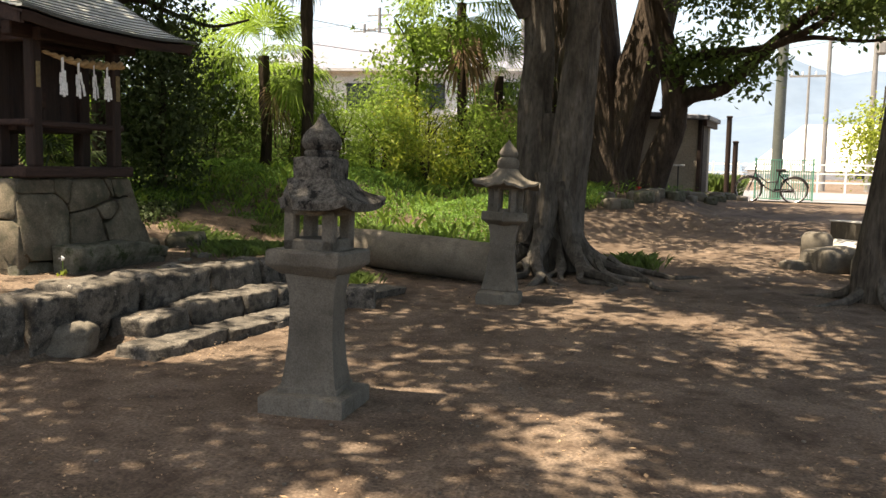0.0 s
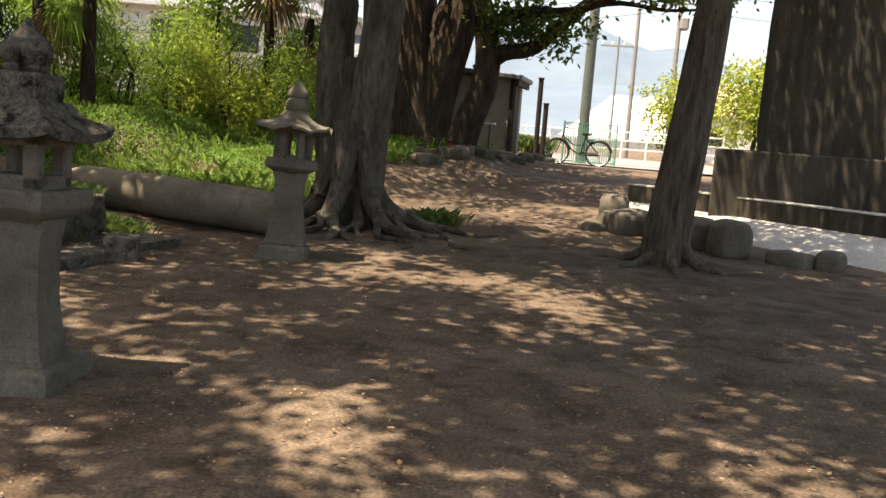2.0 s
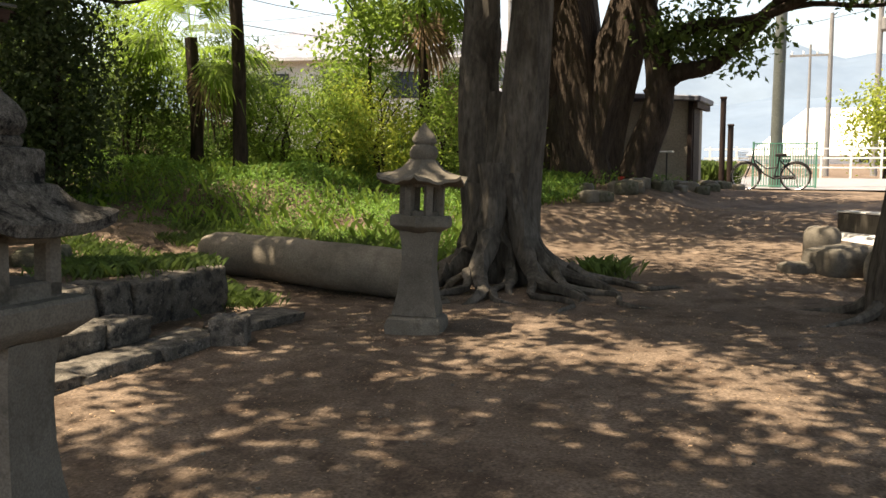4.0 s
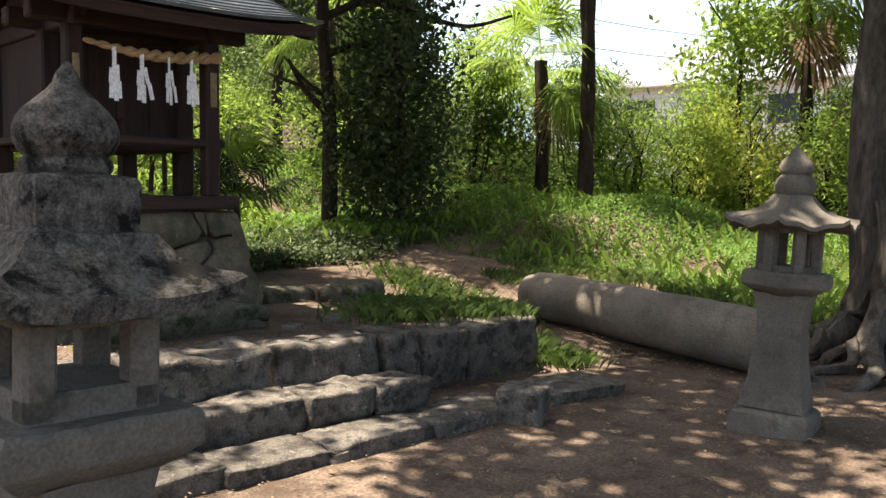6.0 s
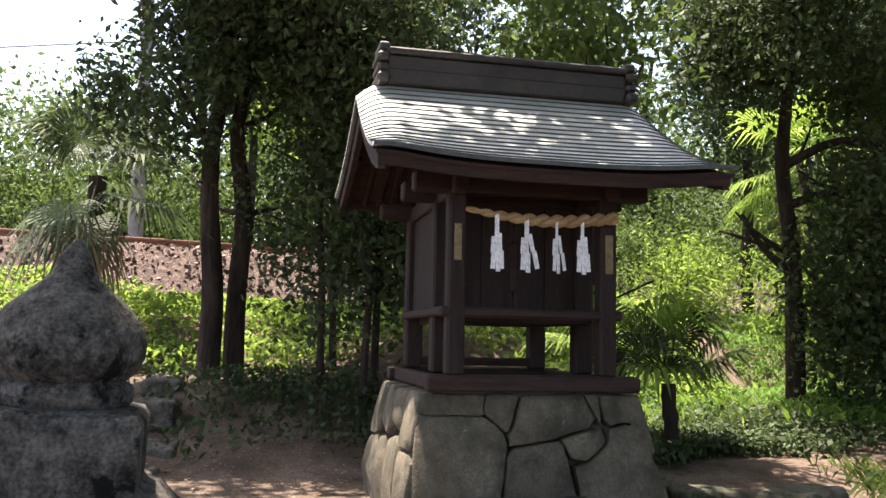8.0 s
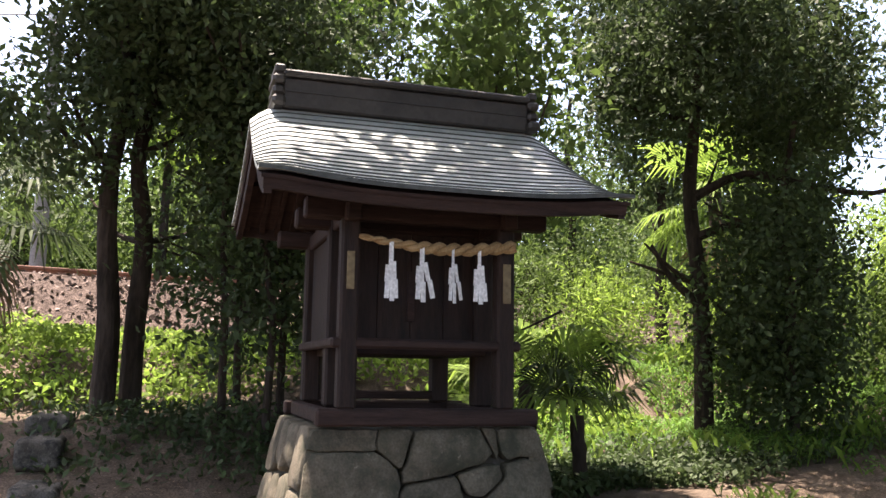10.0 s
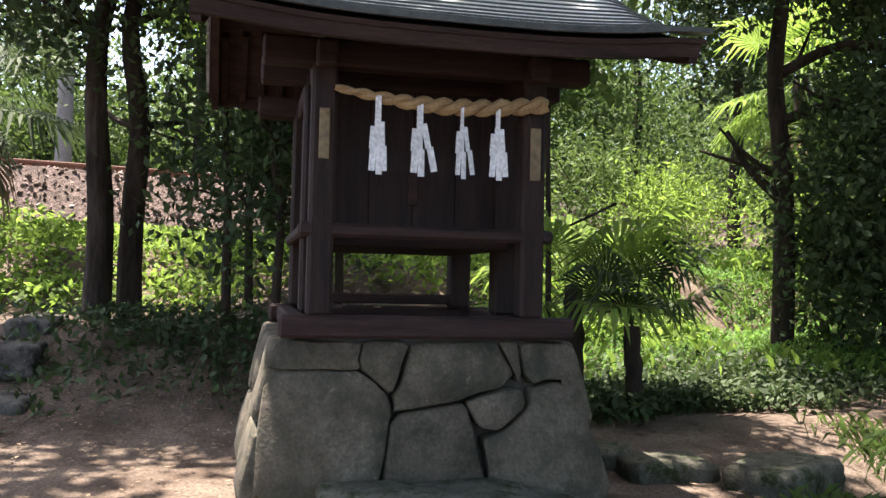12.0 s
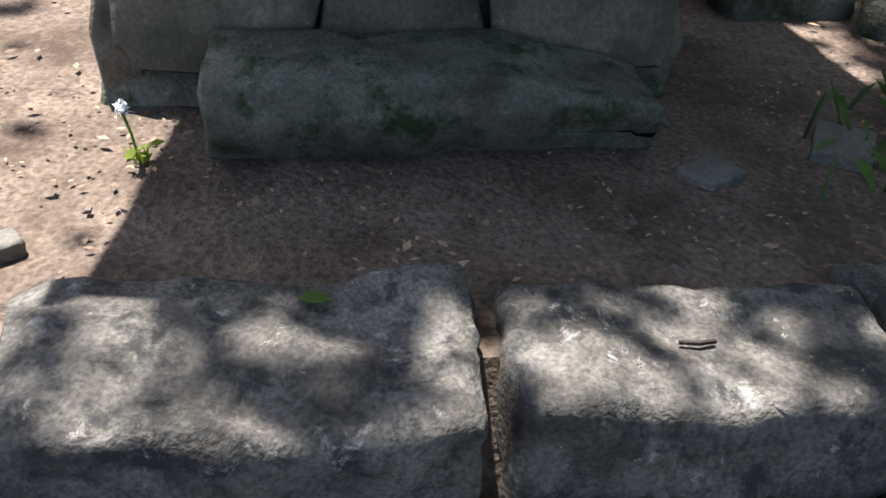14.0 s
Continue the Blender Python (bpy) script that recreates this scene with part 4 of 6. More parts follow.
def great_tree():
    """The old broad camphor behind, with its heavy low limb."""
    bx, by = -0.85, 19.3
    z = gz(bx, by)
    t = thing("great_tree", "massive old broadleaf tree with rough dark bark and low spreading limbs", "tree", pose(0, 0, 0))
    rp = lambda a, i: 1 + 0.10 * math.sin(4 * a + 1) + 0.07 * math.sin(7 * a + i * 0.4) + 0.04 * math.sin(13 * a)
    d = [limb([(bx + 0.15, by, z - 0.2), (bx + 0.1, by, z + 0.5), (bx, by, z + 1.5), (bx - 0.1, by, z + 3.0), (bx - 0.3, by, z + 5), (bx - 0.6, by, z + 9)], 1.15, 0.6, 26, rp),
         limb([(bx + 0.5, by - 0.2, z - 0.1), (bx + 0.75, by - 0.2, z + 1.2), (bx + 1.15, by - 0.3, z + 2.6), (bx + 1.6, by - 0.3, z + 4.5), (bx + 2.0, by, z + 8)], 0.62, 0.35, 18, rp),
         limb([(bx - 0.3, by - 0.7, z + 1.9), (bx - 0.2, by - 1.6, z + 3.0), (bx + 0.6, by - 2.4, z + 4.2), (bx + 1.6, by - 3.0, z + 5.4)], 0.28, 0.12, 12)]
    pydata("trunk", *merge(d), BARKR, t, "", True)
    crown_leaves("crown", [((bx, by - 1, z + 6.6), (4.2, 3.0, 1.8), 150), ((bx + 2.5, by - 4, z + 6.0), (3.0, 3.0, 1.4), 110), ((bx - 3.5, by - 1, z + 6.2), (2.5, 2.5, 1.5), 70), ((bx - 0.2, by - 5.0, z + 6.9), (3.6, 3.4, 0.8), 190)], 0.2, LEAF_M, t, 21, 55, 0.3)
    # the leaning neighbour that reaches over the path
    t2 = thing("leaning_tree", "dark leaning tree with long crooked limbs over the path", "tree", pose(0, 0, 0))
    x, y = 1.0, 18.2
    z = gz(x, y)
    d = [limb([(x - 0.3, y, z - 0.2), (x - 0.05, y, z + 0.7), (x + 0.25, y, z + 1.6), (x + 0.2, y, z + 2.6), (x - 0.2, y, z + 4.0), (x - 0.6, y, z + 6)], 0.36, 0.2, 14),
         limb([(x + 0.1, y, z + 1.75), (x + 0.6, y - 0.1, z + 2.2), (x + 1.3, y - 0.2, z + 2.35), (x + 2.2, y - 0.3, z + 3.2), (x + 3.2, y - 0.5, z + 3.9), (x + 4.4, y - 0.6, z + 4.0)], 0.22, 0.06, 10),
         limb([(x + 0.1, y, z + 2.7), (x + 0.9, y - 0.2, z + 3.05), (x + 2.0, y - 0.4, z + 3.1), (x + 3.2, y - 0.6, z + 3.6), (x + 4.2, y - 0.9, z + 4.4)], 0.15, 0.05, 9),
         limb([(x + 2.2, y - 0.3, z + 3.2), (x + 3.0, y - 0.5, z + 3.3), (x + 3.9, y - 0.8, z + 3.15), (x + 4.8, y - 1.0, z + 3.2)], 0.07, 0.02, 7)]
    pydata("trunk", *merge(d), BARKD, t2, "", True)
    crown_leaves("crown", [((x + 2.6, y - 0.5, z + 4.4), (2.6, 1.5, 0.8), 120), ((x + 4.3, y - 1, z + 4.0), (1.6, 1.4, 0.7), 80), ((x + 0.8, y, z + 3.0), (0.9, 0.8, 0.5), 34), ((x + 1.8, y - 0.3, z + 2.6), (0.7, 0.7, 0.35), 12)], 0.16, LEAF_M, t2, 31, 40, 0.22)


great_tree()


def right_tree():
    x, y = 4.52, 8.75
    t = thing("park_tree", "grey-barked tree with a slightly bent trunk beside a low stone wall", "tree", pose(0, 0, 0))
    rp = lambda a, i: 1 + 0.06 * math.sin(3 * a + 1) + 0.04 * math.sin(7 * a + i)
    d = [limb([(x - 0.05, y, -0.1), (x - 0.02, y, 0.4), (x + 0.06, y, 1.2), (x + 0.16, y, 2.2), (x + 0.24, y, 3.2), (x + 0.3, y - 0.2, 5.0), (x + 0.2, y - 0.5, 7)], 0.27, 0.13, 16, rp)]
    d += [limb([(x + 0.25, y, 3.4), (x - 0.6, y - 0.9, 4.6), (x - 1.6, y - 2.0, 5.2), (x - 2.8, y - 3.2, 5.6)], 0.1, 0.02, 8),
          limb([(x + 0.28, y, 4.2), (x + 0.5, y - 1.8, 5.6), (x + 0.3, y - 4.2, 6.2)], 0.1, 0.02, 8)]
    pydata("trunk", *merge(d), BARKF, t, "", True)
    for k in range(7):
        a = k * 0.9 + 0.3
        pts = [(x + math.cos(a) * r, y + math.sin(a) * r, h) for r, h in ((0.12, 0.4), (0.25, 0.14), (0.45, 0.03), (0.85, -0.02), (1.2, -0.06))]
        pydata("root", *limb(pts, 0.08, 0.015, 7), BARK, t, "", True)
    crown_leaves("crown", [((x - 0.5, y - 2.0, 6.6), (3.0, 3.0, 1.0), 120), ((x - 0.5, y - 5.5, 7.0), (2.8, 2.6, 0.9), 110), ((x + 1.9, y + 4.0, 6.6), (2.6, 2.6, 0.9), 230), ((x + 0.2, y + 0.8, 6.5), (2.2, 1.6, 0.8), 130)], 0.15, LEAF_M, t, 41, 70, 0.26)


right_tree()


def overhead_tree():
    """Unseen tall tree behind the walker, added so its crown shades the yard and the terrace."""
    x, y = 6.8, -2.5
    t = thing("shade_tree", "unseen tall broadleaf tree, its crown arranged to shade the dirt yard", "tree", pose(0, 0, 0))
    d = [limb([(x, y, -0.1), (x, y, 2), (x - 0.3, y, 4.5), (x - 1.2, y + 0.3, 8)], 0.42, 0.2, 14),
         limb([(x - 0.3, y, 4.5), (x - 2.2, y + 2, 6.8), (x - 5, y + 4.6, 7.9), (x - 8, y + 7, 8.3)], 0.07, 0.02, 8),
         limb([(x - 0.4, y, 5), (x - 3, y + 0.6, 7), (x - 7, y + 2.0, 8.0), (x - 10.5, y + 4, 8.4)], 0.07, 0.02, 8)]
    pydata("trunk", *merge(d), BARK, t, "", True)
    g = np.random.default_rng(77)
    # crown thickened (-) or opened (+) to place shade and sun on chosen ground
    crown_light_bias = [(-1.6, 3.6, 1.0, 0.8, -0.8), (-3.6, 2.65, 0.45, 0.2, -0.9), (-3.45, 3.8, 0.5, 0.4, 0.8), (-5.3, 2.35, 0.55, 0.45, 1.2), (-4.2, 2.6, 0.35, 0.3, 0.8), (-5.4, 4.9, 0.6, 0.5, 0.8), (-6.5, 1.5, 0.8, 0.6, -0.6), (0.9, -0.3, 0.9, 0.6, 0.4)]
    n = 2300
    c = np.stack([g.uniform(-6.8, 4.6, n), g.uniform(-5.5, 8.8, n), g.uniform(7.6, 8.4, n)], 1)
    gap = np.array([noise.noise(Vector((p[0] * 0.5, p[1] * 0.5, 2943.3))) + 0.9 * noise.noise(Vector((p[0] * 1.1, p[1] * 1.1, 3984.7))) + sum(k * math.exp(-((p[0] - bx) / rx) ** 2 - ((p[1] - by) / ry) ** 2) for bx, by, rx, ry, k in crown_light_bias) for p in c])
    c = c[gap < 0.19]
    # more unseen leaf masses, added to shade the ground and block open sky
    c = np.concatenate([c, np.stack([g.uniform(-8.6, -6.8, 90), g.uniform(-1.0, 2.6, 90), g.uniform(7.6, 8.4, 90)], 1)])
    c = np.concatenate([c, np.stack([g.uniform(4.6, 9.5, 620), g.uniform(-7.0, 7.0, 620), g.uniform(6.4, 8.4, 620)], 1)])
    C = np.repeat(c, 50, axis=0) + g.normal(size=(len(c) * 50, 3)) * np.array([0.20, 0.20, 0.2])
    leaf_mesh("crown", leaf_arrays(C, 0.17, 0.6, 0.2, 78, 0.4), LEAF_M, t)


overhead_tree()


def palm(x, y, h, seed, fronds=16, length=0.8, dead=4, lean=(0, 0), r=0.11, light=True):
    z = gz(x, y)
    t = thing("windmill_palm", "fan palm with a shaggy dark trunk and sunlit fronds" if h > 1.5 else "low young fan palm with bright green fronds", "palm", pose(0, 0, 0), "fan palms")
    g = random.Random(seed)
    pts = [(x + lean[0] * s + 0.03 * math.sin(s * 5), y + lean[1] * s, z - 0.1 + (h + 0.1) * s) for s in [i / 8 for i in range(9)]]
    rp = lambda a, i: 1 + 0.16 * math.sin(5 * a + i * 2.2)
    tube("trunk", pts, [r * (1.1 if i < 2 else 0.9 + 0.12 * (i % 2)) for i in range(9)], BARKD, t, 10, "", rp)
    top = Vector(pts[-1])
    V, F, V2, F2 = [], [], [], []
    for k in range(fronds + dead):
        is_dead = k >= fronds
        az = g.uniform(0, 2 * math.pi)
        el = g.uniform(-84, -68) if is_dead else g.uniform(-50 if h > 1.5 else -8, 72)
        d = Vector((math.cos(az) * math.cos(radians(el)), math.sin(az) * math.cos(radians(el)), math.sin(radians(el))))
        pet = length * g.uniform(0.6, 0.9)
        hub = top + d * pet + Vector((0, 0, -0.12 * pet))
        side = d.cross(Vector((0, 0, 1)))
        side = side.normalized() if side.length > 0.1 else Vector((1, 0, 0))
        up = side.cross(d).normalized()
        vv, ff = (V2, F2) if is_dead else (V, F)
        o = len(vv)
        w = 0.008
        vv += [top + side * w, top - side * w, hub - side * w, hub + side * w]
        ff.append((o, o + 1, o + 2, o + 3))
        n = 26
        for i in range(n):
            a = radians(-120 + 240 * i / (n - 1))
            dr = (d * math.cos(a) + side * math.sin(a)).normalized()
            L = length * (0.62 + 0.28 * math.cos(a)) * g.uniform(0.9, 1.1)
            c = dr.cross(up).normalized()
            wd = 0.020 * (L / 0.6)
            mid = hub + dr * L * 0.6 + up * 0.03 - Vector((0, 0, 0.05 * L))
            tip = hub + dr * L * 0.95 + Vector((0, 0, -g.uniform(0.2, 0.5) * L))
            o = len(vv)
            vv += [hub, mid + c * wd, tip, mid - c * wd]
            ff.append((o, o + 1, o + 2, o + 3))
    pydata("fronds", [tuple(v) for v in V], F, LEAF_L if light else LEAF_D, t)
    if V2:
        pydata("dead_fronds", [tuple(v) for v in V2], F2, LITTER, t, "brown hanging dead fronds")


palm(-6.0, 13.1, 2.3, 1, 30, 1.0, 1)
palm(-4.9, 12.8, 5.0, 2, 16, 0.9, 6)
palm(-3.4, 17.2, 3.8, 3, 28, 1.1, 3)
palm(-2.6, 17.6, 2.2, 4, 14, 0.95, 4)
palm(-5.6, 6.55, 1.0, 5, 14, 0.85, 0, r=0.08)
palm(-5.2, 6.9, 0.7, 6, 10, 0.7, 0, r=0.07, light=False)
palm(-4.9, 5.1, 0.35, 7, 9, 0.55, 0, r=0.05, light=False)
palm(-9.0, 1.0, 1.75, 8, 20, 0.95, 2, light=False)
palm(-9.5, 11.5, 2.6, 9, 16, 1.0, 4)


def dark_tree(x, y, h, r, seed, crown, material=LEAF_D, per=60, size=0.13, label="slender dark-trunked evergreen tree behind the shrine", limbs=5, spread=0.24, extra=()):
    z = gz(x, y)
    t = thing("evergreen_tree", label, "tree", pose(0, 0, 0), "evergreen trees")
    g = random.Random(seed)
    main = [(x + g.uniform(-0.03, 0.03) * i, y + g.uniform(-0.03, 0.03) * i, z - 0.1 + (h + 0.1) * i / 6) for i in range(7)]
    d = [limb(main, r, r * 0.35, 12, lambda a, i: 1 + 0.06 * math.sin(5 * a + i))]
    for k in range(limbs):
        s = g.uniform(0.3, 0.9)
        b = Vector(main[int(s * 6)])
        a = g.uniform(0, 6.28)
        L = g.uniform(0.5, 1.3)
        d.append(limb([b, b + Vector((math.cos(a) * L * 0.5, math.sin(a) * L * 0.5, 0.15)), b + Vector((math.cos(a) * L, math.sin(a) * L, g.uniform(0.2, 0.7)))], r * 0.35, 0.012, 7))
    for q in extra:
        d.append(limb([(x + p[0], y + p[1], z + p[2]) for p in q], r * 0.5, 0.02, 8))
    pydata("trunk", *merge(d), BARKD, t, "", True)
    crown_leaves("crown", [((x + c[0], y + c[1], z + c[2]), (c[3], c[3], c[4]), c[5]) for c in crown], size, material, t, seed, per, spread)


# by the shrine, the tree with the rounded dark bush round it
dark_tree(-6.52, 9.13, 6.0, 0.12, 101, [(0.3, 0.3, 4.6, 1.6, 1.0, 60), (-0.6, 0.2, 5.4, 1.8, 1.0, 60), (0.2, 1.4, 4.2, 1.0, 0.6, 25)], per=190, size=0.10, spread=0.23, extra=[[(0, 0, 3.0), (0.3, 0.5, 3.25), (0.6, 1.2, 3.1), (0.9, 1.8, 3.0), (1.2, 2.4, 3.2)], [(0, 0, 1.7), (-0.1, -0.3, 2.0), (-0.2, -0.5, 2.4)], [(0, 0, 2.5), (0.2, 0.4, 2.65), (0.35, 0.6, 2.5)]])
dark_tree(-5.9, 9.9, 3.8, 0.08, 102, [(-0.1, -0.05, 0.9, 0.68, 0.8, 62), (-0.1, -0.05, 1.8, 0.82, 0.9, 80), (-0.15, 0.05, 2.7, 0.65, 0.6, 40)], label="dense dark evergreen bush on the green bank", per=70, size=0.1)
dark_tree(-7.05, 2.55, 5.2, 0.13, 103, [(-0.3, 0.3, 4.2, 1.3, 0.9, 50), (0.2, -0.3, 2.9, 0.9, 0.5, 16)], per=170, size=0.105, spread=0.22)
dark_tree(-7.25, 2.82, 5.6, 0.12, 104, [(0, 0.2, 4.6, 1.5, 1.1, 60)], per=170, size=0.105, spread=0.22)
for k, (x, y, h) in enumerate([(-6.6, 3.7, 4.0), (-6.9, 4.3, 4.4), (-6.3, 4.1, 3.6), (-7.4, 3.9, 4.5), (-6.7, 4.7, 4.4)]):
    dark_tree(x, y, h, 0.045, 110 + k, [(0, 0, 1.6, 0.6, 1.0, 16), (0.1, 0.1, 2.8, 0.8, 0.9, 26), (0, 0, 3.8, 1.0, 0.9, 24)], label="thin dark evergreen sapling in the thicket behind the shrine", per=75, size=0.10)
for k, (x, y, h) in enumerate([(-5.6, 6.1, 4.2), (-5.75, 6.35, 4.6)]):
    dark_tree(x, y, h, 0.03, 120 + k, [(0, 0, 3.2, 0.7, 0.7, 22), (0, 0, 4.2, 0.9, 0.6, 24)], LEAF_M, label="thin bamboo-like stem beside the shrine", per=40, limbs=2)
# the wood between the shrine and the railway, and beyond it
for k, (x, y, h) in enumerate([(-17.2, 6.5, 9), (-12, 12, 7), (-17.0, 2.8, 9), (-17.5, 10, 9), (-12.5, 15.0, 6), (-10.6, 4.2, 6.5)]):
    dark_tree(x, y, h, 0.12, 130 + k, [(0, 0, h * 0.55, 1.5, 1.0, 30), (0.3, 0, h * 0.8, 1.8, 1.0, 46), (0, 0.5, h, 1.6, 0.9, 36)], (LEAF_M, LEAF_D, LEAF_L)[k % 3], label="leafy tree in the wood behind the shrine", per=130, size=0.14, spread=0.27)
for k, (x, y, h) in enumerate([(-17, -5, 6), (-17, 0, 5), (-18, 5, 7), (-17, 9, 7), (-18, 13, 7), (-16, 17, 6)]):
    dark_tree(x, y, h, 0.15, 150 + k, [(0, 0, h * 0.35, 2.6, 1.5, 45), (0, 0, h * 0.7, 2.6, 1.6, 60)], LEAF_M, label="leafy green tree beyond the railway", per=120, size=0.14, spread=0.4)


def far_wood():
    """Wooded slope beyond the railway."""
    g = np.random.default_rng(61)
    n = 4300
    y = g.uniform(-14, 30, n)
    s = g.uniform(0, 1, n)
    x = -16.0 - 0.22 * (y - 0) - s * 7 + g.normal(0, 0.5, n)
    top = 3.4 + 3.2 * sstep(0.5, 4.5, y)
    z = 2.2 + s * top + g.normal(0, 0.3, n)
    C = np.repeat(np.stack([x, y, z], 1), 55, axis=0) + g.normal(size=(n * 55, 3)) * 0.42
    tagged(leaf_mesh("far_wood", leaf_arrays(C, 0.17, 0.5, 0.2, 62), LEAF_M), "green wooded slope beyond the railway", "wood", kind="stuff")


far_wood()


# ---------------------------------------------------------------- green bank
def keep_grass(P):
    x, y = P[:, 0], P[:, 1]
    edge = 10.3 + 0.45 * np.sin(x * 1.7) + 0.25 * np.sin(x * 4.1)
    bank = (y > edge) & (x < -0.2 + 0.35 * np.sin(y * 1.3) + 0.4 * sstep(14, 20, y))
    left = (x < -6.0 + 0.3 * np.sin(y * 2.3) + 0.9 * sstep(8.2, 9.8, y)) & (y > 6.4)
    return bank | left


def blades(name, pts, h, w, material, label, seed, bend=0.5):
    g = np.random.default_rng(seed)
    n = len(pts)
    a = g.uniform(0, 2 * np.pi, n)
    d = np.stack([np.cos(a), np.sin(a), np.zeros(n)], 1)
    s = np.stack([-np.sin(a), np.cos(a), np.zeros(n)], 1)
    H = (h * g.uniform(0.5, 1.3, n))[:, None]
    up = np.array([0, 0, 1.0])
    b0, b1 = pts - s * w, pts + s * w
    mid = pts + up * H * 0.7 + d * H * bend * 0.4
    tip = pts + up * H * 0.9 + d * H * bend
    V = np.stack([b0, b1, mid + s * w * 0.6, tip], 1).reshape(-1, 3)
    return tagged(leaf_mesh(name, V, material), label, "grass", kind="stuff")


def green_bank():
    g = np.random.default_rng(5)
    n = 260000
    P = np.stack([g.uniform(-10.5, 2.0, n), g.uniform(6.0, 19.5, n)], 1)
    ok = keep_grass(P)
    ok &= np.array([noise.noise(Vector((p[0] * 0.7, p[1] * 0.7, 3))) > -0.35 for p in P])
    P = P[ok]
    n2 = 5000
    B = np.stack([g.uniform(-0.8, 2.3, n2), g.uniform(14.5, 21, n2)], 1)
    B = B[(B[:, 0] < 0.1 + (B[:, 1] - 15.6) * 0.41) & (g.uniform(0, 1, n2) < 0.7)]
    P = np.concatenate([P, B])
    z = ground_z(P[:, 0], P[:, 1])
    patch = np.array([0.5 + 0.5 * noise.noise(Vector((p[0] * 0.9, p[1] * 0.9, 9))) for p in P])
    hgt = 0.05 + 0.40 * patch ** 1.3
    near = np.clip(np.where(P[:, 0] < -4.6, (P[:, 1] - 6.0) / 3.0, (P[:, 1] - 9.9) / 2.6), 0.12, 1)
    zz = z + hgt * near * g.uniform(0.1, 1, len(P)) ** 0.7
    C = np.stack([P[:, 0], P[:, 1], zz], 1)
    V = leaf_arrays(C, 0.062, 0.42, 0.1, 5, 0.5)
    k = g.uniform(0, 1, len(P)) < 0.035
    blades("bank_weeds", np.column_stack([P[k], z[k]]), 0.27, 0.007, LEAF_L, "tall soft light-green weeds on the bank", 6, 0.55)
    tagged(leaf_mesh("undergrowth", V, LEAF_B), "lush light-green undergrowth covering the bank", "undergrowth", kind="stuff")


green_bank()


def grass_patches():
    g = np.random.default_rng(8)
    P = []
    for (x, y, rx, ry, n) in [(-1.9, 6.75, 0.38, 0.5, 5200), (-2.4, 7.35, 0.35, 0.4, 1800), (-1.5, 7.1, 0.25, 0.3, 900), (-1.15, 7.4, 0.2, 0.2, 500), (-3.4, 8.3, 0.8, 0.35, 1800)]:
        q = np.stack([g.normal(x, rx * 0.6, n), g.normal(y, ry * 0.6, n)], 1)
        P.append(q)
    P = np.concatenate(P)
    z = ground_z(P[:, 0], P[:, 1])
    z = np.where((P[:, 0] > -1.65) & (P[:, 0] < -1.1) & (P[:, 1] < 7.05), 0.41, z)
    blades("grass", np.column_stack([P, z]), 0.11, 0.005, GRASS, "tufts of fine green grass on the terrace edge", 9, 0.8)
    q = []
    for (x, y, n, r) in [(-1.55, 9.6, 60, 0.12), (-1.2, 10.1, 50, 0.15), (-0.4, 9.3, 50, 0.15), (-2.2, 9.9, 50, 0.14), (-0.2, 9.0, 60, 0.2), (-0.9, 9.4, 40, 0.2), (1.7, 10.15, 300, 0.16)]:
        q.append(np.stack([g.normal(x, r, n), g.normal(y, r, n)], 1))
    q = np.concatenate(q)
    blades("tuft_grass", np.column_stack([q, ground_z(q[:, 0], q[:, 1])]), 0.19, 0.007, GRASS, "coarse green grass clumps behind the pillar and roots", 10, 0.7)
    q = np.stack([g.uniform(-4.2, 0.2, 9000), g.uniform(8.75, 10.9, 9000)], 1)
    q = q[np.array([noise.noise(Vector((p[0] * 1.1, p[1] * 1.1, 31))) + 0.35 * (p[1] - 9.6) > 0.12 for p in q])]
    blades("thin_grass", np.column_stack([q, ground_z(q[:, 0], q[:, 1])]), 0.09, 0.005, GRASS, "thin patchy grass among the leaf litter", 11, 0.8)
    # beyond the shed
    q = np.stack([g.uniform(1.2, 2.5, 2500), g.uniform(23.4, 27, 2500)], 1)
    blades("far_grass", np.column_stack([q, ground_z(q[:, 0], q[:, 1])]), 0.6, 0.03, GRASS, "tall sunlit green grass beyond the shed", 12, 0.4)
    # sunlit slope up to the railway
    q = np.stack([g.uniform(-10.5, -7.3, 22000), g.uniform(-5, 9, 22000)], 1)
    V = leaf_arrays(np.column_stack([q, ground_z(q[:, 0], q[:, 1]) + g.uniform(0.02, 0.3, len(q))]), 0.11, 0.45, 0.1, 13, 0.4)
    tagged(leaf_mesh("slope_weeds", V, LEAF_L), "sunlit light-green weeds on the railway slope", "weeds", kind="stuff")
    # low ground cover round the shrine
    q = np.concatenate([np.stack([g.normal(-6.2, 0.5, 3000), g.normal(3.6, 1.0, 3000)], 1), np.stack([g.normal(-5.6, 0.6, 9000), g.normal(7.6, 1.1, 9000)], 1), np.stack([g.normal(-5.2, 0.4, 2500), g.normal(5.4, 0.6, 2500)], 1)])
    q = q[q[:, 0] < -4.95 + 0.2 * np.sin(q[:, 1] * 3.1)]
    V = leaf_arrays(np.column_stack([q, ground_z(q[:, 0], q[:, 1]) + g.uniform(0.0, 0.18, len(q))]), 0.09, 0.5, 0.1, 14, 0.5)
    tagged(leaf_mesh("ground_ivy", V, LEAF_D), "dark green ground cover under the trees", "ground cover", kind="stuff")


grass_patches()


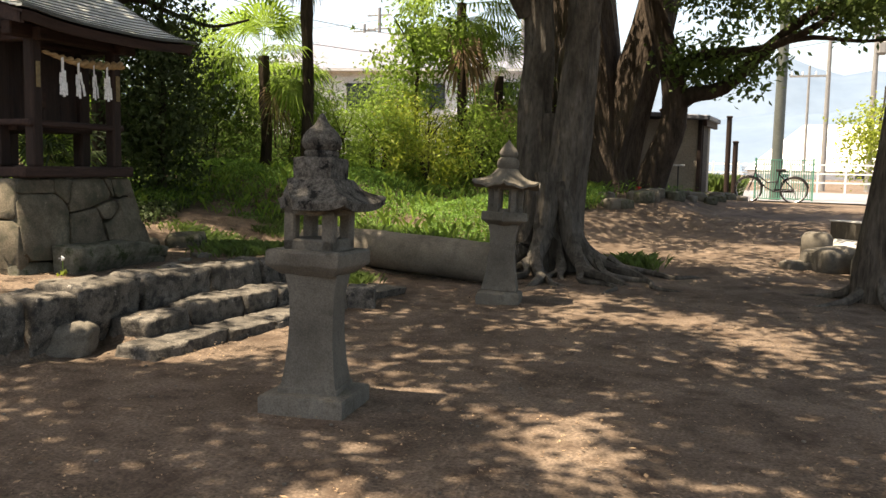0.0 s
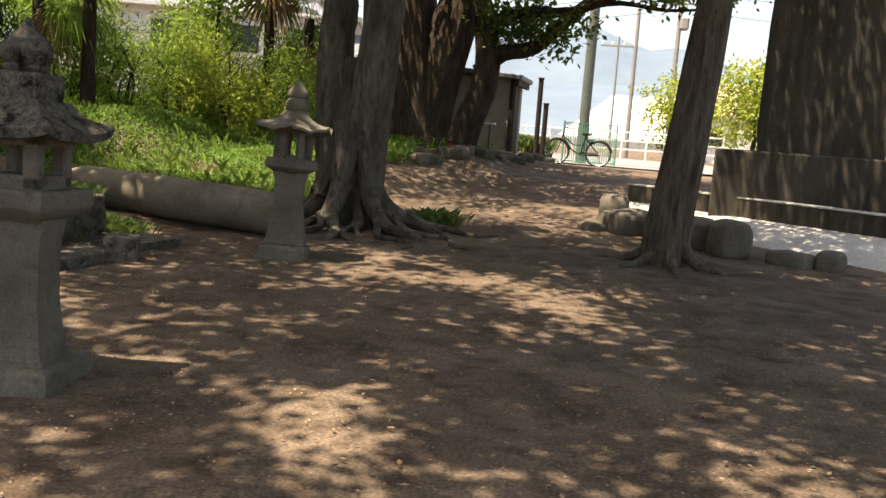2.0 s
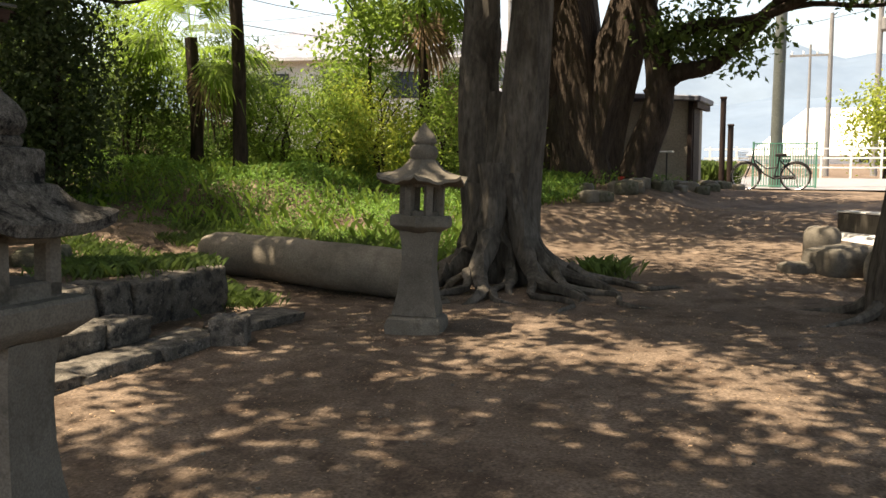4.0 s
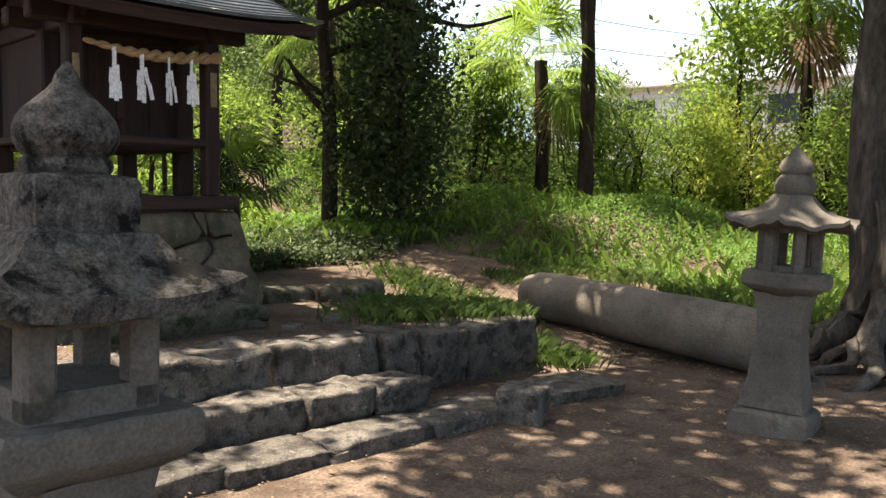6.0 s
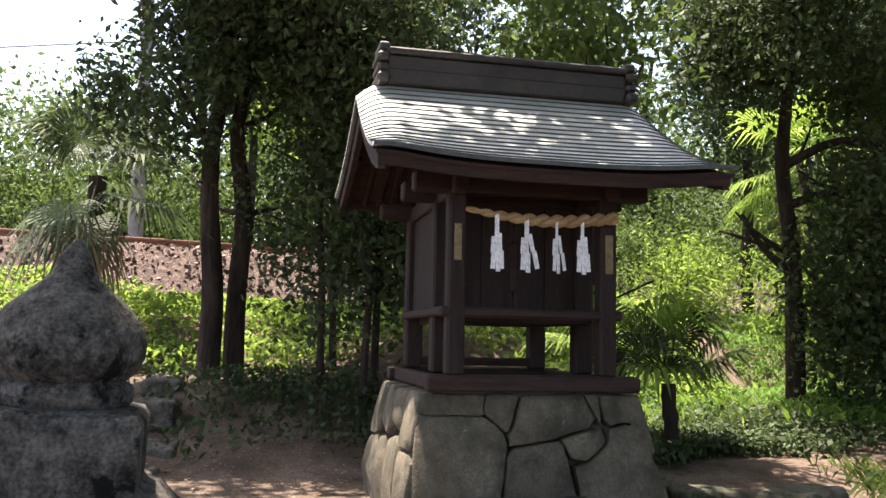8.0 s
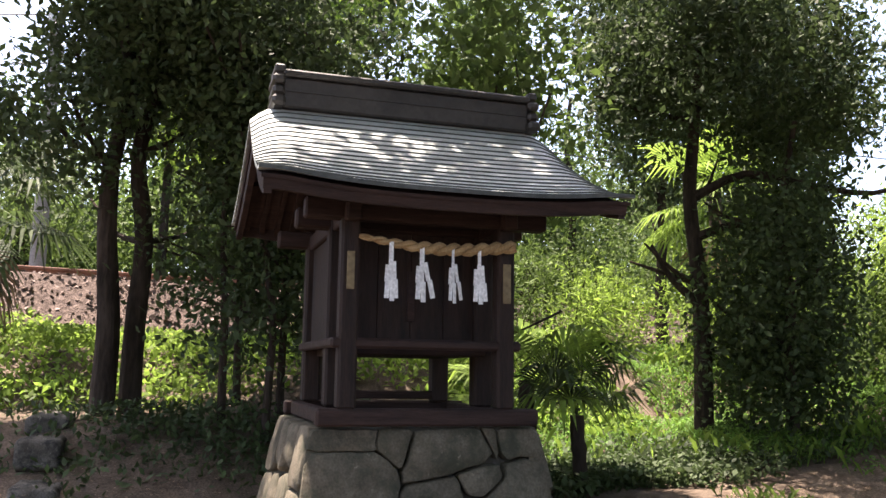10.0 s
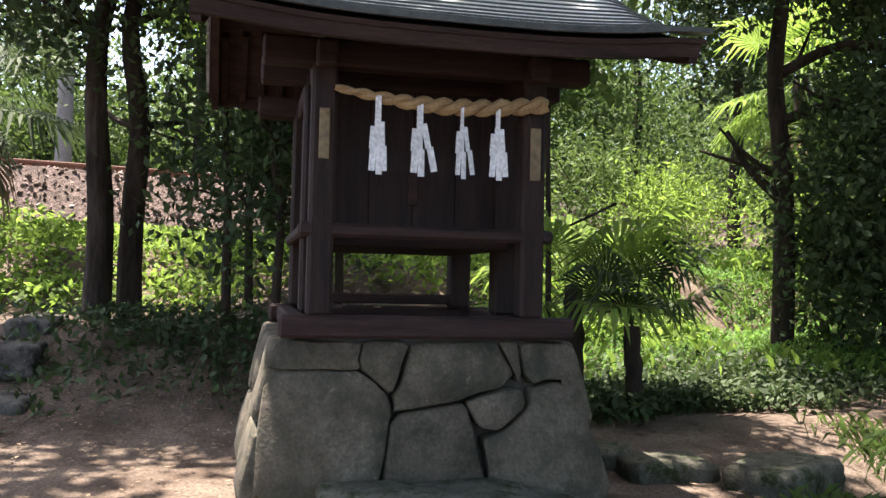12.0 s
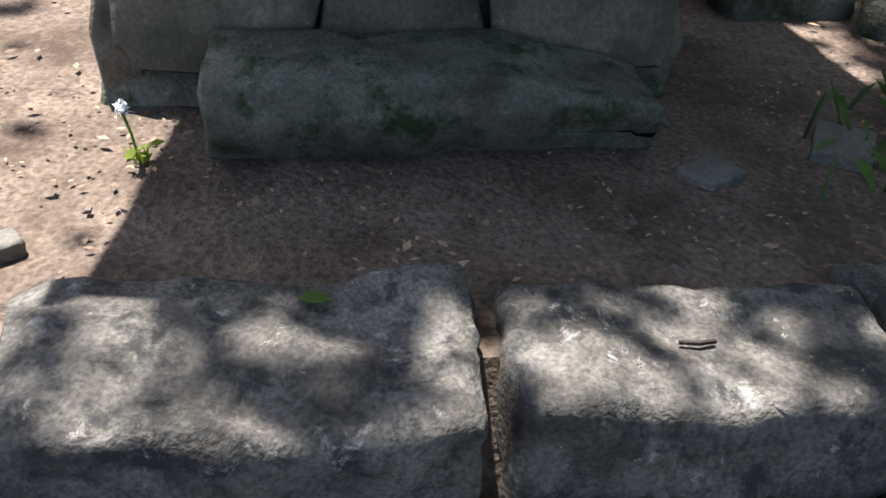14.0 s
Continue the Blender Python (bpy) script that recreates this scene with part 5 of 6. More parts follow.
def thicket():
    """Bushes and bamboo grass on the crest behind the bank."""
    g = random.Random(17)
    spots = [(-5.2, 14.5, 1.0, LEAF_L), (-4.2, 14.6, 0.9, LEAF_L), (-3.2, 14.8, 1.1, LEAF_Y), (-2.4, 15.6, 1.0, LEAF_L), (-1.6, 16.2, 0.8, LEAF_L), (-7.0, 12.6, 1.2, LEAF_M), (-6.6, 15.0, 1.4, LEAF_M),
             (-8.2, 14.0, 1.6, LEAF_L), (-4.6, 16.6, 1.4, LEAF_L), (-3.0, 18.8, 1.5, LEAF_M), (-7.6, 16.8, 1.8, LEAF_M), (-1.8, 18.6, 1.0, LEAF_L), (-9.4, 16.0, 1.8, LEAF_L), (-5.8, 18.5, 1.7, LEAF_M),
             (-4.0, 20.5, 1.6, LEAF_L), (-8.5, 11.0, 1.1, LEAF_L), (-2.0, 21.5, 1.5, LEAF_M), (-10.9, 5.6, 0.9, LEAF_L), (-11.3, 7.4, 1.1, LEAF_L), (-11.6, 9.2, 1.2, LEAF_M), (-10.4, 9.8, 1.0, LEAF_L)]
    for k, (x, y, s, m) in enumerate(spots):
        z = gz(x, y)
        t = thing("bush", "leafy sunlit green bush on the crest of the bank" if m is not LEAF_Y else "yellow-green bamboo grass on the crest of the bank", "bush", pose(0, 0, 0), "bushes on the bank")
        st = [limb([(x, y, z - 0.05), (x + g.uniform(-0.3, 0.3), y + g.uniform(-0.3, 0.3), z + s * 0.6), (x + g.uniform(-0.6, 0.6), y + g.uniform(-0.6, 0.6), z + s * 1.3)], 0.03, 0.008, 6) for _ in range(6)]
        pydata("stem", *merge(st), BARKD, t, "", True)
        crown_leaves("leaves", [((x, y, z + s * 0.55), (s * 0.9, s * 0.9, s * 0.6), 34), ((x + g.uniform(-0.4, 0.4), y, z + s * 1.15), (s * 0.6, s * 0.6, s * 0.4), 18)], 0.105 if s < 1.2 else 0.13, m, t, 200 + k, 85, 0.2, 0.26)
    # a broadleaf sapling before the far palms
    dark_tree(-3.9, 15.6, 3.4, 0.06, 231, [(0, 0, 2.4, 0.9, 0.6, 26), (0.3, 0, 3.0, 0.8, 0.5, 20)], LEAF_L, label="slender young tree with bright leaves on the bank", per=45)


thicket()


# ---------------------------------------------------------------- beyond the yard: shed, posts, bicycle, road
def shed():
    x, y, rz = 0.86, 21.3, -4
    z = gz(x, y) - 0.05
    t = thing("shed", "small plastered shed with a dark overhanging roof", "shed", pose(x, y, z, 0, 0, rz))
    part("wall", boxed((0, 0, 1.0), (1.75, 1.6, 2.0), 0.02), PLASTER, t)
    part("roof", boxed((0.05, 0, 2.09), (2.1, 2.0, 0.12), 0.02, m=Matrix.Rotation(radians(4), 4, "Y")), ROOFB, t, "dark sheet roof")
    part("eave_slats", boxed((0.98, 0, 1.93), (0.10, 1.9, 0.22), 0.01), WOODH, t)
    part("door", boxed((0.89, -0.2, 0.95), (0.04, 0.8, 1.8), 0.01), WOOD, t, "dark wooden door")
    part("corner_board", boxed((0.86, -0.82, 1.0), (0.10, 0.06, 1.98), 0.008), WOOD, t)
    b = thing("tray_stand", "small white tray on a thin black stand by the shed", "stand", pose(1.22, 20.0, gz(1.22, 20.0)))
    tube("leg", [(0, 0, 0), (0, 0, 0.75)], 0.018, BLACKM, b, 8)
    part("tray", boxed((0, 0, 0.77), (0.28, 0.2, 0.04), 0.012), WHITE, b)
    p = thing("flower_pot", "red plastic pot on the stony bank", "pot", pose(0.62, 18.0, gz(0.62, 18.0)))
    V, F = lathe4([(0.08, 0.0, 0), (0.115, 0.14, 0), (0.125, 0.145, 0), (0.125, 0.18, 0), (0.1, 0.18, 0), (0.09, 0.05, 0)], seg=20)
    pydata("pot", V, F, RED, p, "", True)
    for k, (px, h) in enumerate(((2.19, 2.25), (2.38, 1.58))):
        q = new("gate_post", None)
        q.matrix_basis = pose(px, 23.2, gz(px, 23.2))
        tagged(q, "slim dark wooden post beside the road", "post", "dark posts")
        tube("post", [(0, 0, -0.1), (0, 0, h)], 0.07, WOOD, q, 10)
        part("cap", boxed((0, 0, h), (0.16, 0.16, 0.05), 0.01), WOOD, q)
    # stones and leaf mould along the foot of the bank
    g = random.Random(6)
    for k in range(26):
        s = k / 25
        x = 0.15 + 2.3 * s + g.uniform(-0.4, 0.4)
        y = 15.6 + 5.6 * s + g.uniform(-0.9, 0.9) * 0.6
        w = g.uniform(0.18, 0.5)
        ob = rock("bank_stone", (0, 0, 0), (w, w * g.uniform(0.7, 1.1), w * 0.6), STONE if k % 3 else MOSS_SHADE, 300 + k, 0, None, 0.2, 3, 0.5)
        ob.matrix_basis = pose(x, y, gz(x, y) + w * 0.12, 0, 0, g.uniform(0, 180))
        tagged(ob, "rough grey field stone at the foot of the bank", "stone", "bank stones")


shed()


def bicycle():
    t = thing("bicycle", "black city bicycle with a front basket parked by a pole", "bicycle", pose(3.34, 22.6, gz(3.34, 22.6), 0, 0, 4))
    R = 0.33

    def wheel(x):
        w = new("wheel", None)
        w.parent = t
        w.matrix_basis = pose(x, 0, R)
        pts = [(R * math.cos(a), 0, R * math.sin(a)) for a in [2 * math.pi * i / 36 for i in range(37)]]
        v, f = tube_data(pts, [0.02] * 37, 8, False)
        pydata("tyre", v, f, RUBBER, w, "", True)
        v, f = tube_data([tuple(0.93 * c for c in p) for p in pts], [0.012] * 37, 6, False)
        pydata("rim", v, f, STEEL, w, "", True)
        sp = [tube_data([(0, 0.02 * (-1) ** i, 0), (0.9 * R * math.cos(a), 0, 0.9 * R * math.sin(a))], [0.003, 0.003], 4) for i, a in enumerate([2 * math.pi * i / 18 for i in range(18)])]
        pydata("spokes", *merge(sp), STEEL, w)

    wheel(-0.56), wheel(0.56)
    fr = [[(0.56, 0, R), (0.08, 0, 0.28)], [(0.08, 0, 0.28), (0.20, 0, 0.80)], [(0.20, 0, 0.72), (0.56, 0, R)], [(0.08, 0, 0.28), (-0.15, 0, 0.40), (-0.36, 0, 0.66), (-0.40, 0, 0.80)],
          [(-0.56, 0, R), (-0.46, 0, 0.60), (-0.38, 0, 0.98)], [(0.16, 0, 0.55), (-0.1, 0, 0.52), (-0.36, 0, 0.72)]]
    pydata("frame", *merge([tube_data(p, [0.017] * len(p), 8) for p in fr]), BLACKM, t, "", True)
    pydata("handlebar", *merge([tube_data([(-0.25, -0.27, 0.98), (-0.36, -0.2, 1.0), (-0.38, 0, 0.98), (-0.36, 0.2, 1.0), (-0.25, 0.27, 0.98)], [0.012] * 5, 8)]), STEEL, t, "", True)
    part("saddle", rock_bm((0.26, 0.17, 0.08), 2, 0.05, 4, 0.5), RUBBER, t).matrix_basis = pose(0.22, 0, 0.84)
    b = new("basket", None)
    b.parent = t
    b.matrix_basis = pose(-0.58, 0, 0.70)
    for i in range(9):
        a = -0.16 + 0.04 * i
        tube("wire", [(a, -0.15, 0.22), (a * 0.8, -0.12, 0), (a * 0.8, 0.12, 0), (a, 0.15, 0.22)], 0.004, STEEL, b, 4)
    for k in range(4):
        h = 0.22 * k / 3
        s = 0.8 + 0.2 * k / 3
        tube("wire", [(-0.17 * s, -0.15 * s, h), (0.17 * s, -0.15 * s, h), (0.17 * s, 0.15 * s, h), (-0.17 * s, 0.15 * s, h), (-0.17 * s, -0.15 * s, h)], 0.005, STEEL, b, 4)
    tube("stand", [(0.56, 0.05, R), (0.66, 0.1, 0.0)], 0.01, STEEL, t, 6)
    for x in (-0.56, 0.56):
        pts = [(x + 0.36 * math.cos(a), 0, R + 0.36 * math.sin(a)) for a in [math.pi * (0.05 + 0.8 * i / 12) for i in range(13)]]
        tube("mudguard", pts, 0.014, BLACKM, t, 6)
    part("chain_case", boxed((0.32, 0.04, 0.31), (0.5, 0.03, 0.09), 0.01), BLACKM, t)


bicycle()


def road_side():
    rd = pydata("road", [(1.9, 24.2, 0.655), (3.2, 22.9, 0.655), (60, 9.5, 0.655), (60, 22, 0.655), (14, 31, 0.655), (1.9, 38, 0.655)], [(0, 1, 2, 3, 4, 5)], ASPHALT)
    tagged(rd, "grey asphalt road beyond the shrine yard", "road", kind="structure")
    # green mesh panel behind the bicycle
    f = thing("mesh_fence", "green mesh fence panel beside the road", "fence", pose(3.62, 23.5, 0.6))
    for x in (-0.7, 0.75):
        part("post", boxed((x, 0, 0.6), (0.05, 0.05, 1.2)), GREENM, f)
    for z in (0.1, 1.15):
        part("rail", boxed((0.02, 0, z), (1.45, 0.03, 0.03)), GREENM, f)
    for i in range(24):
        part("wire", boxed((-0.68 + i * 0.06, 0, 0.62), (0.022, 0.012, 1.05)), GREENM, f)
    # white pipe fence along the road
    w = thing("pipe_fence", "pale metal fence along the far side of the road", "fence", pose(0, 0, 0.6))
    for i in range(12):
        x = 1.0 + i * 1.0
        part("post", boxed((x, 36 - 0.1 * i, 0.6), (0.07, 0.07, 1.3)), WHITE, w)
    for z in (0.45, 0.8, 1.15):
        part("rail", boxed((6.5, 35.45, z), (11.5, 0.05, 0.06), 0, -5.7), WHITE, w)
    # poles
    tree = thing("street_pole", "dark green-grey straight pole standing behind the bicycle", "pole", pose(3.44, 23.9, 0.6))
    tube("pole", [(0, 0, -0.1), (0.02, 0, 4), (0.05, 0, 9)], [0.15, 0.14, 0.12], POLEG, tree, 14)

    def utility(x, y, h, r=0.16, arms=2, material=POLEC):
        u = thing("utility_pole", "concrete utility pole with crossarms and wires", "utility pole", pose(x, y, 0.5), "utility poles")
        tube("pole", [(0, 0, -0.2), (0, 0, h)], [r, r * 0.65], material, u, 12)
        for k in range(arms):
            part("crossarm", boxed((0, 0, h - 0.5 - k * 0.9), (1.8, 0.09, 0.09)), material, u)
            for s in (-0.8, -0.3, 0.3, 0.8):
                part("insulator", boxed((s, 0, h - 0.37 - k * 0.9), (0.08, 0.08, 0.18), 0.02), WHITE, u)
        if arms > 1:
            part("transformer", boxed((0.25, -0.1, h - 2.4), (0.45, 0.45, 0.7), 0.1), material, u)
        return u

    utility(4.75, 45, 6.2, 0.08, 1), utility(5.62, 45, 7.6, 0.14, 0), utility(7.75, 46, 9.5, 0.16, 2), utility(18.5, 62, 10)
    utility(-22.0, 52, 11.5, 0.17, 2), utility(-24.6, 55, 11, 0.15, 2), utility(-10.2, 46, 12, 0.2, 2)
    utility(-14.3, 0.8, 7.5, 0.16, 1)
    for k, (a, b, h) in enumerate([((7.75, 46), (40, 40), 9.3), ((7.75, 46), (-22, 52), 9.3), ((-22, 52), (-40, 40), 11.2), ((-14.3, 0.8), (-13.5, 40), 8.0), ((-14.3, 0.8), (-15, -30), 8.0)]):
        for j in range(2):
            pts = [(a[0] + (b[0] - a[0]) * s, a[1] + (b[1] - a[1]) * s + 0.3 * j, h - 0.9 * j - 1.2 * 4 * s * (1 - s)) for s in [i / 10 for i in range(11)]]
            tagged(tube("overhead_wire", pts, 0.014, BLACKM, None, 4), "thin black overhead wire between poles", "wire", "overhead wires")


road_side()


def house(x, y, w, d, h, rz, wall, roof, storeys=1, label="pale house with a tiled hip roof beyond the road", win=3, z=0.5):
    t = thing("house", label, "house", pose(x, y, z, 0, 0, rz), "houses beyond the yard")
    part("wall", boxed((0, 0, h / 2 - 0.2), (w, d, h + 0.4)), wall, t)
    e = 0.5
    bm = bmesh.new()
    rh = d * 0.28
    lo = [bm.verts.new(p) for p in ((-w / 2 - e, -d / 2 - e, h), (w / 2 + e, -d / 2 - e, h), (w / 2 + e, d / 2 + e, h), (-w / 2 - e, d / 2 + e, h))]
    a, b = bm.verts.new((-w / 2 + d * 0.3, 0, h + rh)), bm.verts.new((w / 2 - d * 0.3, 0, h + rh))
    for q in ((lo[0], lo[1], b, a), (lo[2], lo[3], a, b), (lo[1], lo[2], b), (lo[3], lo[0], a), (lo[3], lo[2], lo[1], lo[0])):
        bm.faces.new(q)
    part("roof", bm, roof, t)
    part("fascia", boxed((0, 0, h - 0.06), (w + 2 * e, d + 2 * e, 0.1)), wall, t)
    for s in range(storeys):
        zz = h * (s + 0.55) / storeys
        for i in range(win):
            wx = -w / 2 + w * (i + 0.5) / win
            wi = new("window", None)
            wi.parent = t
            wi.matrix_basis = pose(wx, -d / 2 - 0.02, zz)
            part("frame", boxed((0, 0, 0), (1.5, 0.06, 1.1)), BLACKM, wi)
            part("pane", boxed((-0.36, -0.02, 0), (0.66, 0.04, 0.98)), GLASS, wi)
            part("pane", boxed((0.36, -0.02, 0), (0.66, 0.04, 0.98)), GLASS, wi)


house(-13.5, 38, 12, 8, 5.2, 12, WHITE, ROOFB, 2, "pale two-storey house with a blue-grey tiled roof", 4)
house(-6.5, 36, 6, 5, 3.2, 5, WHITE, ROOFB, 1, "low white house behind the bushes", 3)
house(13.5, 50, 9, 7, 2.6, -10, WHITE, ROOFR, 1, "low pale house with a brown roof beyond the road", 3)
house(24, 60, 11, 8, 3.0, -14, WHITE, ROOFR, 1, "low pale house with a brown roof beyond the road", 3)
house(34, 170, 70, 30, 1.5, 0, WHITE, WHITE, 1, "long white industrial building with a pale roof", 6)
house(-22, 46, 10, 8, 5.0, 20, WHITE, ROOFB, 2, "pale two-storey house with a blue-grey tiled roof", 4)


def hills():
    for k, (dist, h, a0, a1, seed) in enumerate([(520, 95, -60, 75, 3), (760, 180, -60, 80, 8)]):
        V, F = [], []
        n = 90
        for i in range(n + 1):
            a = radians(a0 + (a1 - a0) * i / n)
            hh = h * (0.55 + 0.45 * noise.noise(Vector((i * 0.07, seed, 0))) + 0.12 * noise.noise(Vector((i * 0.31, seed, 2))))
            for s, q in ((0, 0.0), (60, 0.45), (130, 0.8), (200, 1.0), (330, 0.0)):
                r = dist + s
                V.append((math.sin(a) * r, math.cos(a) * r, -1 + hh * q * (1 + 0.08 * noise.noise(Vector((i * 0.5, s, seed))))))
        for i in range(n):
            for j in range(4):
                p = i * 5 + j
                F.append((p, p + 5, p + 6, p + 1))
        # no air haze is built: the hills' blue colour stands for it
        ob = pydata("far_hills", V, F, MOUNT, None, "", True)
        tagged(ob, "wooded hills on the horizon, coloured blue for distance haze", "hills", kind="structure")


hills()


def monument():
    """Stone monument on a stepped plinth with its low boundary wall."""
    m = thing("monument", "tall dark weathered stone monument on a broad stone plinth", "monument", pose(7.2, 13.6, 0.05, 0, 0, -16))
    part("plinth", boxed((0, 0, 0.62), (2.9, 2.2, 1.30), 0.03), MONU, m)
    V, F = lathe4([(0.80, 1.27, 1), (0.82, 1.6, 1), (0.80, 3.2, 1), (0.76, 4.6, 1), (0.5, 5.0, 0.8)], seg=32)
    pydata("stele", [(v[0] * 1.15, v[1] * 0.42, v[2]) for v in roughen(V, 0.02, 2)], F, MONU, m, "", True)
    w = thing("low_wall", "low dark stone wall with a pale coping round the monument", "wall", pose(0, 0, 0))
    a, b = Vector((4.45, 14.6, 0)), Vector((9.8, 8.93, 0))
    d = (b - a)
    ang = math.degrees(math.atan2(d.y, d.x))
    c = (a + b) / 2
    part("wall_stone", boxed((c.x, c.y, 0.29), (d.length, 0.32, 0.58), 0.02, ang), MONU, w)
    part("coping", boxed((c.x, c.y, 0.592), (d.length + 0.02, 0.33, 0.022), 0.006, ang), KERBW, w)
    # pale kerb before it, half hidden by boulders
    n = Vector((d.y, -d.x, 0)).normalized()
    bm = bmesh.new()
    p0, p1 = a + n * 0.17, b + n * 0.17
    q0, q1 = a + n * 0.75, b + n * 2.0
    prof = [[bm.verts.new((p.x, p.y, z)) for p, z in ((pa, 0.30), (pa.lerp(qa, 0.55), 0.20), (qa, 0.05), (qa, -0.1), (pa, -0.1))] for pa, qa in ((p0, q0), (p0.lerp(p1, 0.5), q0.lerp(q1, 0.5)), (p1, q1))]
    for r in range(2):
        for k in range(5):
            bm.faces.new((prof[r][k], prof[r][(k + 1) % 5], prof[r + 1][(k + 1) % 5], prof[r + 1][k]))
    bm.faces.new(prof[0]), bm.faces.new(prof[2][::-1])
    bmesh.ops.recalc_face_normals(bm, faces=bm.faces)
    kb = part("pale_apron", bm, KERBW)
    tagged(kb, "pale sloping concrete apron before the monument wall", "apron")
    for k, (x, y, sx, sy, sz, mt) in enumerate([(4.05, 12.3, 0.45, 0.45, 0.55, STONE), (4.25, 11.4, 0.8, 0.6, 0.4, STONE), (4.7, 11.0, 0.7, 0.5, 0.45, STONE), (5.35, 9.85, 0.55, 0.45, 0.5, STONE), (6.0, 9.5, 0.5, 0.35, 0.2, STONE), (5.0, 10.35, 0.6, 0.5, 0.45, STONE), (3.75, 11.2, 0.4, 0.3, 0.2, STONE), (6.4, 9.42, 0.35, 0.3, 0.26, STONE)]):
        ob = rock("boulder", (0, 0, 0), (sx, sy, sz), mt, 400 + k, 0, None, 0.16, 5, 0.45)
        ob.matrix_basis = pose(x, y, sz * 0.42, 0, 0, 35 * k)
        tagged(ob, "rough grey boulder beside the monument apron", "boulder", "monument boulders")
    # sunlit young trees across the road
    for k, (x, y, s, mt) in enumerate([(7.3, 37.5, 2.4, LEAF_Y), (8.7, 27.5, 1.8, LEAF_Y), (11.6, 26.5, 1.9, LEAF_Y), (13.5, 22, 2.0, LEAF_L), (15.5, 18, 2.2, LEAF_M)]):
        dark_tree(x, y, 2.6 * s * 0.7, 0.09, 240 + k, [(0, 0, 1.7, s * 0.75, s * 0.5, 45), (0.2, 0, 2.6, s * 0.8, s * 0.45, 45)], mt, label="sunlit yellow-green young tree across the road", per=50, size=0.17)
    wl = thing("block_wall", "weathered concrete wall across the road", "wall", pose(13.0, 29.5, 0.6, 0, 0, -24))
    part("wall", boxed((0, 0, 0.7), (9, 0.2, 1.5), 0.01), KERBW, wl)


monument()


def railway():
    dx, dy = -0.22, 0.975
    o = Vector((-13.0, 0.8, 2.75))
    ang = math.degrees(math.atan2(dy, dx))
    V, F = [], []
    for i in range(81):
        s = -60 + i * 1.5
        for w, z in ((-3.4, -1.3), (-1.7, 0.12), (1.7, 0.12), (3.4, -1.3)):
            V.append((o.x + dx * s + dy * w, o.y + dy * s - dx * w, o.z + z + 0.02 * math.sin(i * 3 + w)))
    for i in range(80):
        for j in range(3):
            p = i * 4 + j
            F.append((p, p + 4, p + 5, p + 1))
    tagged(pydata("ballast_bed", V, F, BALLAST), "reddish grey railway ballast bed", "ballast", kind="structure")
    g = np.random.default_rng(91)
    s, w = g.uniform(-14, 16, 15000), g.uniform(-0.4, 3.3, 15000)
    z = o.z + np.where(w < 1.7, 0.12, 0.12 - (w - 1.7) * 0.835) + 0.02
    P = np.stack([o.x + dx * s + dy * w, o.y + dy * s - dx * w, z], 1)
    tagged(leaf_mesh("ballast_stones", leaf_arrays(P, 0.085, 0.8, 0, 92), BALLAST2), "loose reddish grey ballast stones", "ballast", kind="stuff")
    for k, w in enumerate((-0.55, 0.55)):
        c = Vector((o.x + dy * w, o.y - dx * w, o.z + 0.32))
        r = thing("rail", "rusty steel railway rail on the ballast", "rail", pose(*c, 0, 0, ang), "railway rails")
        part("head", boxed((0, 0, 0.0), (120, 0.07, 0.05), 0.008), RUST, r)
        part("web", boxed((0, 0, -0.07), (120, 0.02, 0.10)), RUST, r)
        part("foot", boxed((0, 0, -0.125), (120, 0.13, 0.02)), RUST, r)


railway()


